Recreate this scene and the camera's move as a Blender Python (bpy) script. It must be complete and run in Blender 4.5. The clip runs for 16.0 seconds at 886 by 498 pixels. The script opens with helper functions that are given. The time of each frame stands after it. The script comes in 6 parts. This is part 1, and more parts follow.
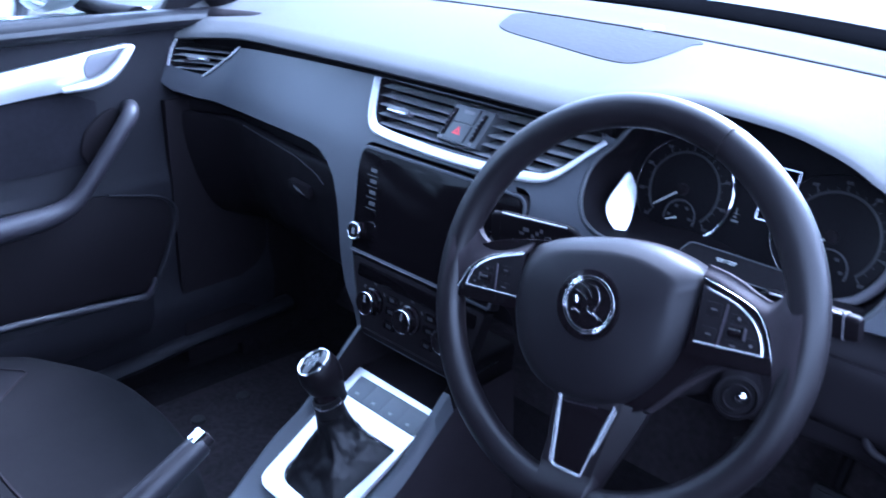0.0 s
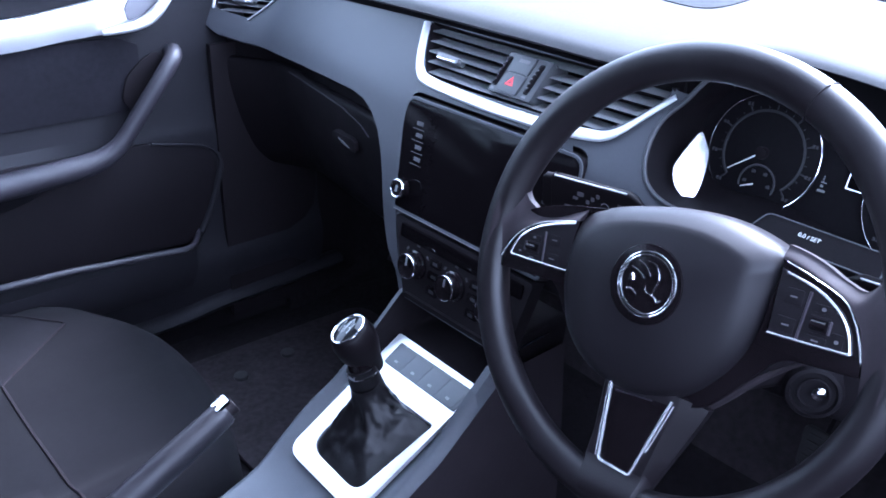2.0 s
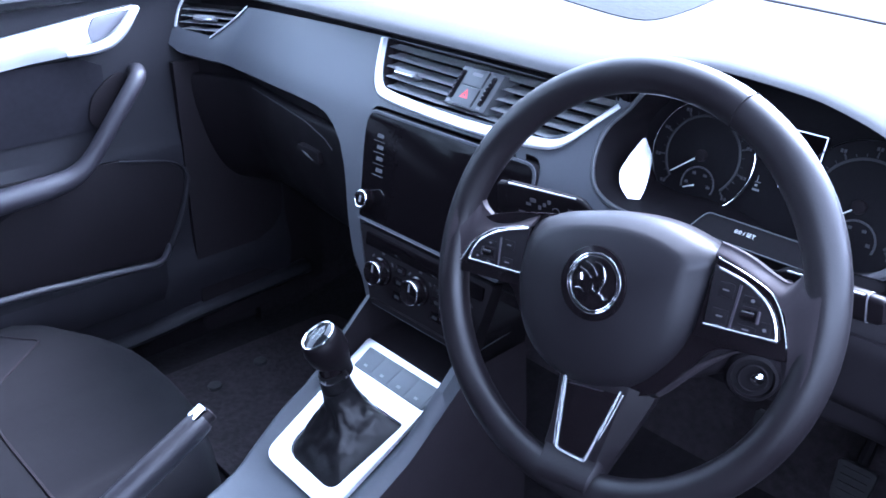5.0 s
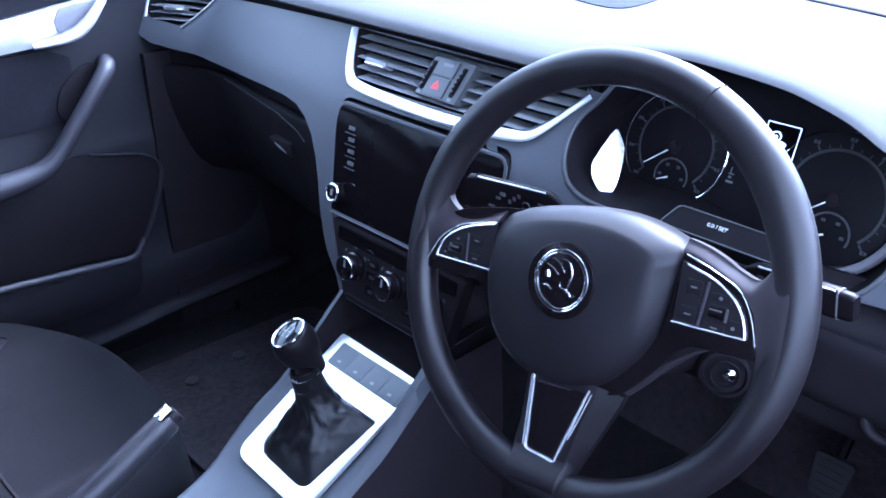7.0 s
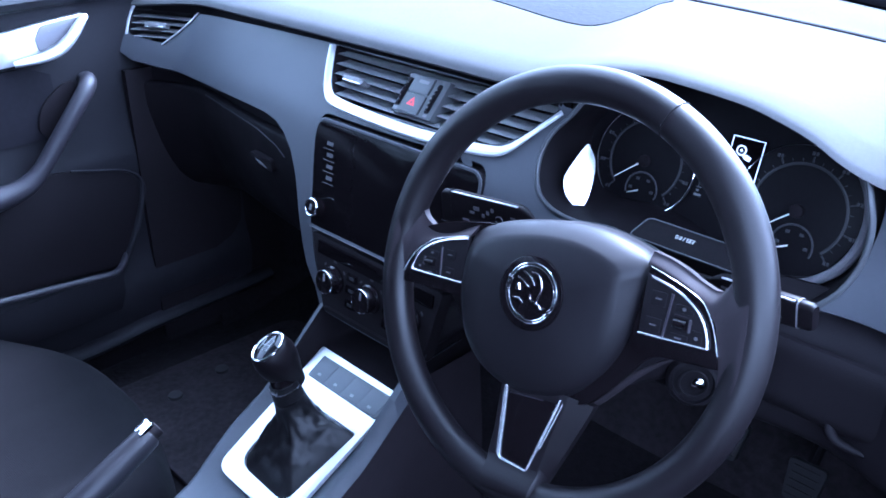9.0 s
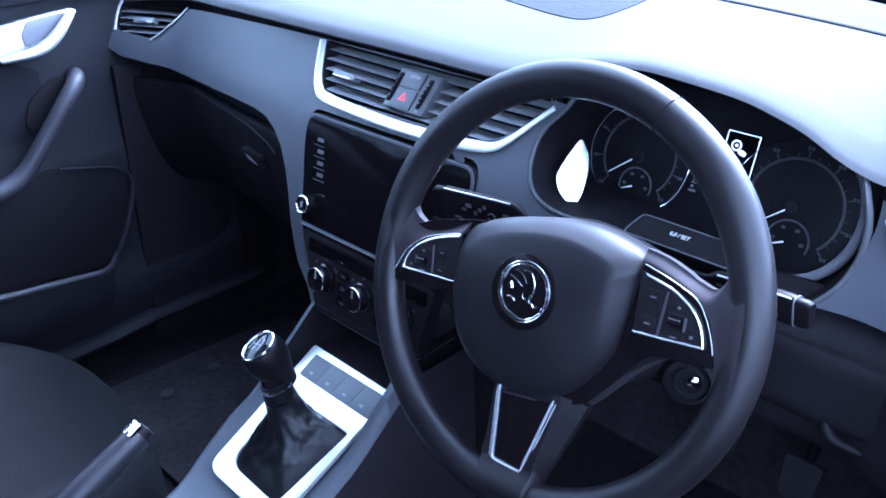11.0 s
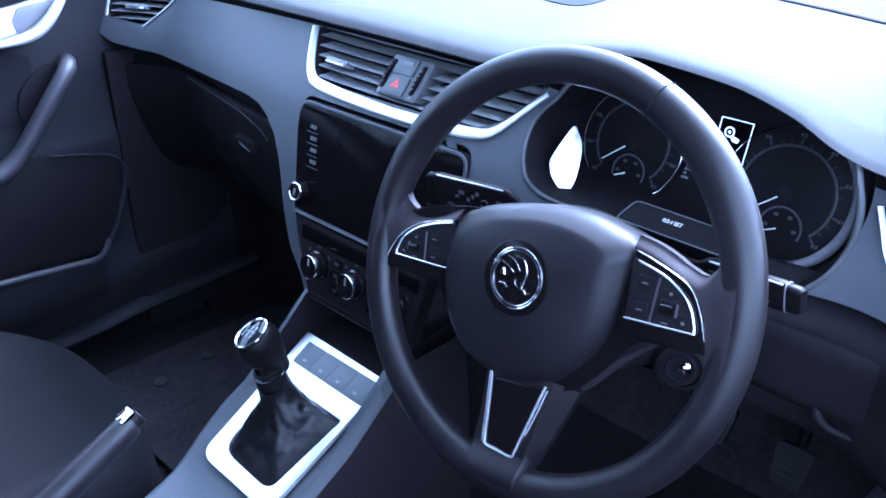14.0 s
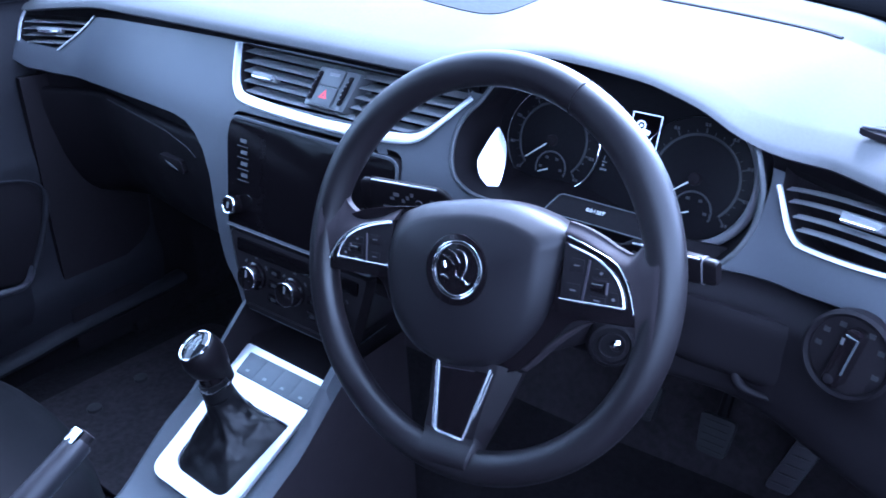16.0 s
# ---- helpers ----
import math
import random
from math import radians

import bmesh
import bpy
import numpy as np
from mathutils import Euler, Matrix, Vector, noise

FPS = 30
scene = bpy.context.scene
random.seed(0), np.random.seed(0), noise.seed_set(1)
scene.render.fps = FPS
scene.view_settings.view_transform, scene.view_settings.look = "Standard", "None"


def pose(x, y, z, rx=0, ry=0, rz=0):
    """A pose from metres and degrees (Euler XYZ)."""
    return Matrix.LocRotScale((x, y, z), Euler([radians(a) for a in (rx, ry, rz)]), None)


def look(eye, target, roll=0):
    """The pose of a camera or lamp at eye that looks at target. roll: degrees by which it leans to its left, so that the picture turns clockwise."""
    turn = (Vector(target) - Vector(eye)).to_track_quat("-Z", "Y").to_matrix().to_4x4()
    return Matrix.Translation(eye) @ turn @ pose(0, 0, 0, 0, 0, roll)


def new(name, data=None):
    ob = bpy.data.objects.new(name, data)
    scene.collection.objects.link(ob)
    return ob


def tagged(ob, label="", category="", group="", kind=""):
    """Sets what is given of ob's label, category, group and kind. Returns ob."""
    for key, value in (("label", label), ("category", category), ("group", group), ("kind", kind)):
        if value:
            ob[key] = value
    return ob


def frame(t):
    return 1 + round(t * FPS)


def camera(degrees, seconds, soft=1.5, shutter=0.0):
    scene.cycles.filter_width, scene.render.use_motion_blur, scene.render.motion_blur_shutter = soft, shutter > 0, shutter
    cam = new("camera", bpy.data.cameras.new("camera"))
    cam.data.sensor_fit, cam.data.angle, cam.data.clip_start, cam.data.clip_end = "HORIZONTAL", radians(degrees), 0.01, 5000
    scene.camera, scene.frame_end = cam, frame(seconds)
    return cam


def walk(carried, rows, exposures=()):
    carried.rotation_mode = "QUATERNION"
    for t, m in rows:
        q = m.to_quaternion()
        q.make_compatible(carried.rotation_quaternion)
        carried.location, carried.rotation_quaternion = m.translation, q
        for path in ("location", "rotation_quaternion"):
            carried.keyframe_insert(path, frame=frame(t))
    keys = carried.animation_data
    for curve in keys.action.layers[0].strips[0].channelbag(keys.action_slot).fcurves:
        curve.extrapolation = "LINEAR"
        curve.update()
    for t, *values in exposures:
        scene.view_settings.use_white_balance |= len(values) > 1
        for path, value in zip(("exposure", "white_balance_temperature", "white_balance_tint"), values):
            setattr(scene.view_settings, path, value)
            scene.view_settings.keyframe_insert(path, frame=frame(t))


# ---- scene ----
cam = camera(55.2, 16.0, soft=1.7, shutter=0.5)
PATH = [
    (0, (0.723, -0.574, 0.997), (-0.537, 0.761, 0.203), 2.3),
    (0.5, (0.728, -0.498, 1.0), (-0.692, 0.666, 0.208), 2.2),
    (1, (0.718, -0.473, 0.978), (-0.764, 0.552, 0.111), 2.2),
    (1.5, (0.693, -0.496, 0.973), (-0.7, 0.628, 0.078), 1.7),
    (2, (0.681, -0.501, 0.975), (-0.647, 0.693, 0.073), 2.0),
    (2.5, (0.675, -0.496, 0.976), (-0.637, 0.7, 0.055), 1.8),
    (3, (0.671, -0.489, 0.977), (-0.64, 0.697, 0.042), 1.7),
    (3.5, (0.683, -0.504, 0.985), (-0.62, 0.692, 0.051), 1.9),
    (4, (0.691, -0.504, 0.99), (-0.615, 0.692, 0.06), 1.6),
    (4.5, (0.714, -0.525, 0.999), (-0.576, 0.715, 0.107), 1.2),
    (7, (0.716, -0.492, 1.0), (-0.54, 0.763, 0.077), 0.8),
    (7.5, (0.718, -0.497, 1.001), (-0.534, 0.761, 0.08), 0.9),
    (8, (0.726, -0.498, 1.007), (-0.519, 0.773, 0.094), 0.9),
    (8.5, (0.734, -0.496, 1.013), (-0.511, 0.785, 0.114), 0.6),
    (9, (0.734, -0.492, 1.01), (-0.509, 0.79, 0.111), 0.7),
    (9.5, (0.728, -0.484, 1.01), (-0.511, 0.798, 0.104), 0.5),
    (10, (0.728, -0.483, 1.008), (-0.51, 0.8, 0.101), 0.6),
    (12.5, (0.729, -0.479, 1.007), (-0.492, 0.812, 0.089), 0.5),
    (13, (0.729, -0.48, 1.008), (-0.491, 0.809, 0.086), 0.6),
    (13.5, (0.729, -0.482, 1.007), (-0.489, 0.806, 0.08), 0.6),
    (14, (0.73, -0.48, 1.005), (-0.484, 0.806, 0.072), 0.8),
    (14.5, (0.724, -0.48, 1.005), (-0.478, 0.812, 0.064), 0.8),
    (15, (0.73, -0.518, 1.008), (-0.422, 0.833, 0.087), 1.4),
    (15.5, (0.747, -0.535, 1.007), (-0.293, 0.918, 0.108), 1.4),
    (16, (0.742, -0.526, 1.011), (-0.333, 0.897, 0.106), 0.2),
]
walk(cam, [(t, look(eye, target, roll)) for t, eye, target, roll in PATH], [(0, 3.98, 4330, 18), (0.5, 3.54, 4380, 21), (1, 3.52, 4530, 21), (1.5, 3.92, 4660, 19), (2, 4.19, 4780, 19), (3, 4.36, 4760, 18), (3.5, 4.34, 4760, 18), (4.5, 4.46, 4740, 18), (7, 4.29, 4540, 18), (8.5, 4.21, 4480, 17), (9, 4.12, 4340, 17), (13, 4.11, 4350, 17), (16, 4.24, 4250, 17)])

# ---- world, sun, exposure ----
world = bpy.data.worlds.new("sky")
scene.world = world
world.use_nodes = True
wn = world.node_tree.nodes
sky = wn.new("ShaderNodeTexSky")
sky.sky_type = "NISHITA"
sky.sun_disc = False
sky.sun_elevation = radians(47)
sky.sun_rotation = radians(12)
sky.air_density = 1.0
sky.dust_density = 2.0
pale = wn.new("ShaderNodeHueSaturation")
pale.inputs["Saturation"].default_value = 0.08
world.node_tree.links.new(sky.outputs[0], pale.inputs["Color"])
world.node_tree.links.new(pale.outputs[0], wn["Background"].inputs[0])
wn["Background"].inputs[1].default_value = 0.15

sun_data = bpy.data.lights.new("sun", "SUN")
sun_data.energy = 1.2
sun_data.angle = radians(12)
sun_data.color = (1.0, 0.91, 0.83)
sun = new("sun", sun_data)
sun.matrix_world = look((-1.2, 5.6, 6.6), (0, 0, 0.5))

# ---- materials ----


def mat(name, color, rough=0.5, metal=0.0, spec=0.5, grain=0.0, grain_size=0.001, vary=0.15, stain_size=0.06,
        rough_vary=0.08, coat=0.0, sheen=0.0, emit=0.0, cells=False):
    """A surface with colour drift at two scales and a fine relief."""
    m = bpy.data.materials.new(name)
    m.use_nodes = True
    nt = m.node_tree
    b = nt.nodes["Principled BSDF"]
    b.inputs["Metallic"].default_value = metal
    b.inputs["Specular IOR Level"].default_value = spec
    b.inputs["Coat Weight"].default_value = coat
    b.inputs["Coat Roughness"].default_value = 0.05
    b.inputs["Sheen Weight"].default_value = sheen
    co = nt.nodes.new("ShaderNodeTexCoord")
    n1 = nt.nodes.new("ShaderNodeTexNoise")
    n1.inputs["Scale"].default_value = 1 / stain_size
    n1.inputs["Detail"].default_value = 5
    n2 = nt.nodes.new("ShaderNodeTexNoise")
    n2.inputs["Scale"].default_value = 1 / (grain_size * 4)
    n2.inputs["Detail"].default_value = 3
    for n in (n1, n2):
        nt.links.new(co.outputs["Object"], n.inputs["Vector"])
    add = nt.nodes.new("ShaderNodeMath")
    add.operation = "ADD"
    nt.links.new(n1.outputs["Fac"], add.inputs[0])
    nt.links.new(n2.outputs["Fac"], add.inputs[1])
    ramp = nt.nodes.new("ShaderNodeMapRange")
    ramp.inputs["From Min"].default_value = 0.6
    ramp.inputs["From Max"].default_value = 1.4
    ramp.inputs["To Min"].default_value = 1 - vary
    ramp.inputs["To Max"].default_value = 1 + vary
    nt.links.new(add.outputs[0], ramp.inputs["Value"])
    mul = nt.nodes.new("ShaderNodeVectorMath")
    mul.operation = "SCALE"
    mul.inputs[0].default_value = color
    nt.links.new(ramp.outputs[0], mul.inputs["Scale"])
    nt.links.new(mul.outputs[0], b.inputs["Base Color"])
    rr = nt.nodes.new("ShaderNodeMapRange")
    rr.inputs["From Min"].default_value = 0.3
    rr.inputs["From Max"].default_value = 0.7
    rr.inputs["To Min"].default_value = max(0.02, rough - rough_vary)
    rr.inputs["To Max"].default_value = min(1.0, rough + rough_vary)
    nt.links.new(n1.outputs["Fac"], rr.inputs["Value"])
    nt.links.new(rr.outputs[0], b.inputs["Roughness"])
    if grain:
        if cells:
            g = nt.nodes.new("ShaderNodeTexVoronoi")
            g.inputs["Scale"].default_value = 1 / grain_size
            nt.links.new(co.outputs["Object"], g.inputs["Vector"])
            out = g.outputs["Distance"]
        else:
            out = n2.outputs["Fac"]
        bump = nt.nodes.new("ShaderNodeBump")
        bump.inputs["Strength"].default_value = grain
        bump.inputs["Distance"].default_value = grain_size
        nt.links.new(out, bump.inputs["Height"])
        nt.links.new(bump.outputs[0], b.inputs["Normal"])
    if emit:
        b.inputs["Emission Color"].default_value = (*color, 1)
        b.inputs["Emission Strength"].default_value = emit
    return m


def weave(name, color, size=0.0022, vary=0.25):
    """Woven cloth: two crossed bands with drift."""
    m = mat(name, color, 0.9, spec=0.09, vary=vary, stain_size=0.09, grain_size=size, sheen=0.012)
    nt = m.node_tree
    co = nt.nodes.new("ShaderNodeTexCoord")
    heights = []
    for axis in ("X", "Y"):
        w = nt.nodes.new("ShaderNodeTexWave")
        w.bands_direction = axis
        w.inputs["Scale"].default_value = 0.32 / size
        w.inputs["Distortion"].default_value = 1.2
        w.inputs["Detail"].default_value = 1
        nt.links.new(co.outputs["Object"], w.inputs["Vector"])
        heights.append(w)
    mx = nt.nodes.new("ShaderNodeMath")
    mx.operation = "MAXIMUM"
    nt.links.new(heights[0].outputs["Fac"], mx.inputs[0])
    nt.links.new(heights[1].outputs["Fac"], mx.inputs[1])
    bump = nt.nodes.new("ShaderNodeBump")
    bump.inputs["Strength"].default_value = 0.10
    bump.inputs["Distance"].default_value = size * 0.5
    nt.links.new(mx.outputs[0], bump.inputs["Height"])
    nt.links.new(bump.outputs[0], nt.nodes["Principled BSDF"].inputs["Normal"])
    return m


def glass(name, tint=(1, 1, 1), gloss=0.06):
    m = bpy.data.materials.new(name)
    m.use_nodes = True
    nt = m.node_tree
    nt.nodes.remove(nt.nodes["Principled BSDF"])
    t = nt.nodes.new("ShaderNodeBsdfTransparent")
    t.inputs[0].default_value = (*tint, 1)
    g = nt.nodes.new("ShaderNodeBsdfGlossy")
    g.inputs["Roughness"].default_value = 0.02
    mix = nt.nodes.new("ShaderNodeMixShader")
    mix.inputs[0].default_value = gloss
    nt.links.new(t.outputs[0], mix.inputs[1])
    nt.links.new(g.outputs[0], mix.inputs[2])
    nt.links.new(mix.outputs[0], nt.nodes["Material Output"].inputs[0])
    return m


# Pad base set far lighter than the lower plastics: windscreen light put in the colour.
M_PAD = mat("lightened_pad_plastic", (0.088, 0.0870, 0.088), 0.7, spec=0.02, grain=0.08, grain_size=0.0009, cells=True, vary=0.08, rough_vary=0.05)
M_DECOR = mat("grey_trim_plastic", (0.0500, 0.0525, 0.0605), 0.46, spec=0.38, grain=0.10, grain_size=0.0008, cells=True, vary=0.06, rough_vary=0.04)
M_CONSOLE = mat("console_grey_plastic", (0.046, 0.049, 0.057), 0.5, spec=0.4, grain=0.10, grain_size=0.0008, cells=True, vary=0.06, rough_vary=0.04)
M_GRIP = mat("grip_plastic", (0.0090, 0.0083, 0.0105), 0.45, spec=0.32, grain=0.12, grain_size=0.0012, cells=True)
# Tuned darker than the pad's plastic, with the lower dash's shade in the tone.
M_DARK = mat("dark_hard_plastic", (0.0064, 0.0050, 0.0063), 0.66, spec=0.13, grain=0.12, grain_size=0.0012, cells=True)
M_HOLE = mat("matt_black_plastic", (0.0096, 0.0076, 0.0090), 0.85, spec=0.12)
M_GLOSS = mat("gloss_black_plastic", (0.0056, 0.0042, 0.0050), 0.14, spec=0.3, rough_vary=0.04)
M_SCREEN = mat("screen_glass", (0.004, 0.0032, 0.0038), 0.1, spec=0.06, rough_vary=0.02)
M_CHROME = mat("bright_chrome", (0.82, 0.83, 0.85), 0.1, 1.0, rough_vary=0.03, vary=0.03)
M_SILVER = mat("satin_silver", (0.72, 0.72, 0.735), 0.38, 0.7, vary=0.04, grain=0.05, grain_size=0.0006)
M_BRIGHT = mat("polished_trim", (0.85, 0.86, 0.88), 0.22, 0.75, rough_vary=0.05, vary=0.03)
M_STALK = mat("satin_black_plastic", (0.0056, 0.0044, 0.0052), 0.42, spec=0.08, rough_vary=0.05)
M_CAP = mat("glossy_black_cap", (0.006, 0.006, 0.007), 0.08, spec=0.4, rough_vary=0.03)
M_CUP = mat("satin_grey_plastic", (0.13, 0.125, 0.135), 0.4, vary=0.05)
M_BLACK = mat("dead_black_band", (0.003, 0.003, 0.0035), 0.95, spec=0.0)
M_WRAP = mat("spoke_wrap_plastic", (0.0190, 0.0145, 0.0174), 0.68, spec=0.25, grain=0.06, vary=0.1)
M_HAZ = mat("switch_grey", (0.06, 0.062, 0.066), 0.42, vary=0.05)
M_SLAT = mat("vent_slat_plastic", (0.175, 0.175, 0.182), 0.42, grain=0.08, vary=0.1)
M_LEATHER = mat("rim_leather", (0.0066, 0.0050, 0.0062), 0.43, spec=0.35, grain=0.05, grain_size=0.0011, cells=True, vary=0.12)
M_AIRBAG = mat("airbag_cover_plastic", (0.0080, 0.0066, 0.0082), 0.46, spec=0.28, grain=0.08, grain_size=0.0009, cells=True, vary=0.08)
M_SPOKE = mat("spoke_grey_plastic", (0.0271, 0.0216, 0.0281), 0.5, spec=0.4, grain=0.08, vary=0.08)
M_BOOT = mat("boot_leather", (0.0054, 0.0048, 0.0056), 0.34, spec=0.24, grain=0.1, grain_size=0.0016, cells=True, vary=0.2)
M_SEAT = weave("seat_cloth_dark", (0.0046, 0.0041, 0.0051))
M_SEAT_MID = weave("seat_cloth_grey", (0.0038, 0.0035, 0.0044))
M_SEAT_LIGHT = weave("seat_cloth_pale", (0.0066, 0.0060, 0.0074))
M_CARPET = mat("carpet", (0.0330, 0.0280, 0.0310), 0.95, spec=0.1, grain=1.0, grain_size=0.003, vary=0.4)
# Darker copy of the carpet, with the footwells' shade in its colour.
M_CARPET_SHADED = mat("shaded_carpet", (0.0140, 0.0118, 0.0134), 0.95, spec=0.1, grain=1.0, grain_size=0.003, vary=0.4)
M_RUBBER = mat("rubber", (0.020, 0.0185, 0.020), 0.75, grain=0.3, grain_size=0.002)
M_DOOR = mat("door_panel_plastic", (0.0094, 0.0086, 0.0110), 0.65, spec=0.2, grain=0.12, grain_size=0.0012, cells=True)
M_DOORFAB = weave("door_cloth", (0.0102, 0.0093, 0.0120), 0.002)
M_ARM = mat("armrest_vinyl", (0.0200, 0.0178, 0.0225), 0.50, spec=0.36, grain=0.2, grain_size=0.0012, cells=True)
M_LINING = mat("roof_lining_cloth", (0.12, 0.12, 0.12), 0.95, spec=0.1, grain=0.4, grain_size=0.002)
M_WHITE = mat("white_print", (0.75, 0.77, 0.72), 0.5, vary=0.03)
M_GREYPRINT = mat("grey_print", (0.15, 0.155, 0.16), 0.5, vary=0.03)
M_FACE = mat("gauge_face", (0.0067, 0.0060, 0.0072), 0.4, spec=0.12, rough_vary=0.05)
M_FAINT = mat("faint_print", (0.020, 0.020, 0.022), 0.5, vary=0.05)
M_PRINT = mat("dial_print", (0.040, 0.039, 0.043), 0.5, vary=0.05)
M_DIM = mat("dim_print", (0.075, 0.072, 0.078), 0.5, vary=0.05)
M_MATT = mat("matt_dark_patch", (0.028, 0.0285, 0.030), 0.95, spec=0.08, grain=0.3, grain_size=0.002)
M_RED = mat("red_print", (0.75, 0.06, 0.07), 0.45, vary=0.05)
M_LIT = mat("lit_symbol", (0.85, 0.9, 1.0), 0.5, emit=0.09)
M_KEYPAD = mat("button_grey", (0.062, 0.067, 0.073), 0.42, vary=0.05)
M_GLASS = glass("windscreen_glass", (0.93, 0.97, 0.95), 0.05)
M_BODY = mat("silver_paint", (0.16, 0.165, 0.175), 0.3, 0.4, coat=0.6, vary=0.03)
M_ASPHALT = mat("asphalt", (0.05, 0.05, 0.052), 0.9, grain=0.8, grain_size=0.012, vary=0.3, stain_size=1.5)
M_REDCAR = mat("red_paint", (0.45, 0.03, 0.03), 0.3, coat=0.6, vary=0.03)

# ---- mesh helpers ----


def thing(name, label, category, at=(0, 0, 0), group="", kind=""):
    ob = new(name)
    ob.location = at
    ob.empty_display_size = 0.02
    return tagged(ob, label, category, group, kind)


def finish(ob, bm, material, sharp=35):
    bmesh.ops.remove_doubles(bm, verts=bm.verts, dist=1e-6)
    bmesh.ops.recalc_face_normals(bm, faces=bm.faces)
    me = bpy.data.meshes.new(ob)
    bm.to_mesh(me)
    bm.free()
    me.materials.append(material)
    for p in me.polygons:
        p.use_smooth = True
    me.set_sharp_from_angle(angle=radians(sharp))
    return me


def part(name, bm, material, parent, label="", sharp=35):
    me = finish(name, bm, material, sharp)
    ob = new(name, me)
    ob.parent = parent
    base = Vector(parent.location) if parent.type == "EMPTY" else Vector((0, 0, 0))
    ob.matrix_parent_inverse = Matrix.Translation(-base)
    return tagged(ob, label)


def solo(name, bm, material, label, category, kind="", group="", sharp=35):
    return tagged(new(name, finish(name, bm, material, sharp)), label, category, group, kind)


def lerp(a, b, t):
    return a + (b - a) * t


def smooth(points, n=8, closed=False):
    """Catmull-Rom through points (tuples of any length)."""
    p = [Vector(q) for q in points]
    out = []
    count = len(p) if closed else len(p) - 1
    for i in range(count):
        if closed:
            a, b, c, d = p[i - 1], p[i], p[(i + 1) % len(p)], p[(i + 2) % len(p)]
        else:
            a, b, c, d = p[max(i - 1, 0)], p[i], p[i + 1], p[min(i + 2, len(p) - 1)]
        for k in range(n):
            t = k / n
            out.append(0.5 * ((2 * b) + (c - a) * t + (2 * a - 5 * b + 4 * c - d) * t * t + (3 * b - a - 3 * c + d) * t ** 3))
    if not closed:
        out.append(p[-1])
    return out


def rounded(points, r, n=5):
    """A 2D outline with its corners rounded; r is one radius or one a corner."""
    out = []
    k = len(points)
    for i in range(k):
        rad = r[i] if isinstance(r, (list, tuple)) else r
        a, b, c = Vector(points[i - 1]), Vector(points[i]), Vector(points[(i + 1) % k])
        if rad <= 0:
            out.append(b)
            continue
        da, dc = min(rad, (a - b).length * 0.49), min(rad, (c - b).length * 0.49)
        s, e = b + (a - b).normalized() * da, b + (c - b).normalized() * dc
        for j in range(n + 1):
            t = j / n
            out.append((1 - t) ** 2 * s + 2 * t * (1 - t) * b + t * t * e)
    return out


def rect(x0, y0, x1, y1):
    return [(x0, y0), (x1, y0), (x1, y1), (x0, y1)]


def circle(r, n=32, cx=0.0, cy=0.0):
    return [(cx + r * math.cos(2 * math.pi * i / n), cy + r * math.sin(2 * math.pi * i / n)) for i in range(n)]


def frame_at(o, xa, ya):
    xa, ya = Vector(xa).normalized(), Vector(ya)
    za = xa.cross(ya).normalized()
    ya = za.cross(xa)
    m = Matrix((xa, ya, za)).transposed().to_4x4()
    m.translation = Vector(o)
    return m


def prism(outline, depth, m=None, bevel=0.0, segs=2, top=0.0):
    """A plate with this outline; its front lies at z = top, its back at top - depth."""
    bm = bmesh.new()
    vs = [bm.verts.new((p[0], p[1], top)) for p in outline]
    f = bm.faces.new(vs)
    f.normal_update()
    if f.normal.z < 0:
        f.normal_flip()
    res = bmesh.ops.extrude_face_region(bm, geom=[f])
    moved = [v for v in res["geom"] if isinstance(v, bmesh.types.BMVert)]
    bmesh.ops.translate(bm, verts=moved, vec=(0, 0, -depth))
    if bevel:
        edges = [e for e in bm.edges if all(abs(v.co.z - top) < 1e-7 for v in e.verts)]
        bmesh.ops.bevel(bm, geom=edges, offset=bevel, segments=segs, affect="EDGES", profile=0.6)
    if m:
        bm.transform(m)
    return bm


def ring_plate(outer, inner, depth, m=None, top=0.0, lift=0.0):
    """A plate with a hole; both outlines have the same count. lift raises the middle of the band."""
    bm = bmesh.new()
    n = len(outer)
    loops = []
    mid = [((a[0] + b[0]) / 2, (a[1] + b[1]) / 2) for a, b in zip(outer, inner)]
    for pts, z in ((outer, top - depth), (outer, top), (mid, top + lift), (inner, top), (inner, top - depth)):
        loops.append([bm.verts.new((p[0], p[1], z)) for p in pts])
    for a, b in zip(loops, loops[1:] + loops[:1]):
        for i in range(n):
            bm.faces.new((a[i], a[(i + 1) % n], b[(i + 1) % n], b[i]))
    if m:
        bm.transform(m)
    return bm


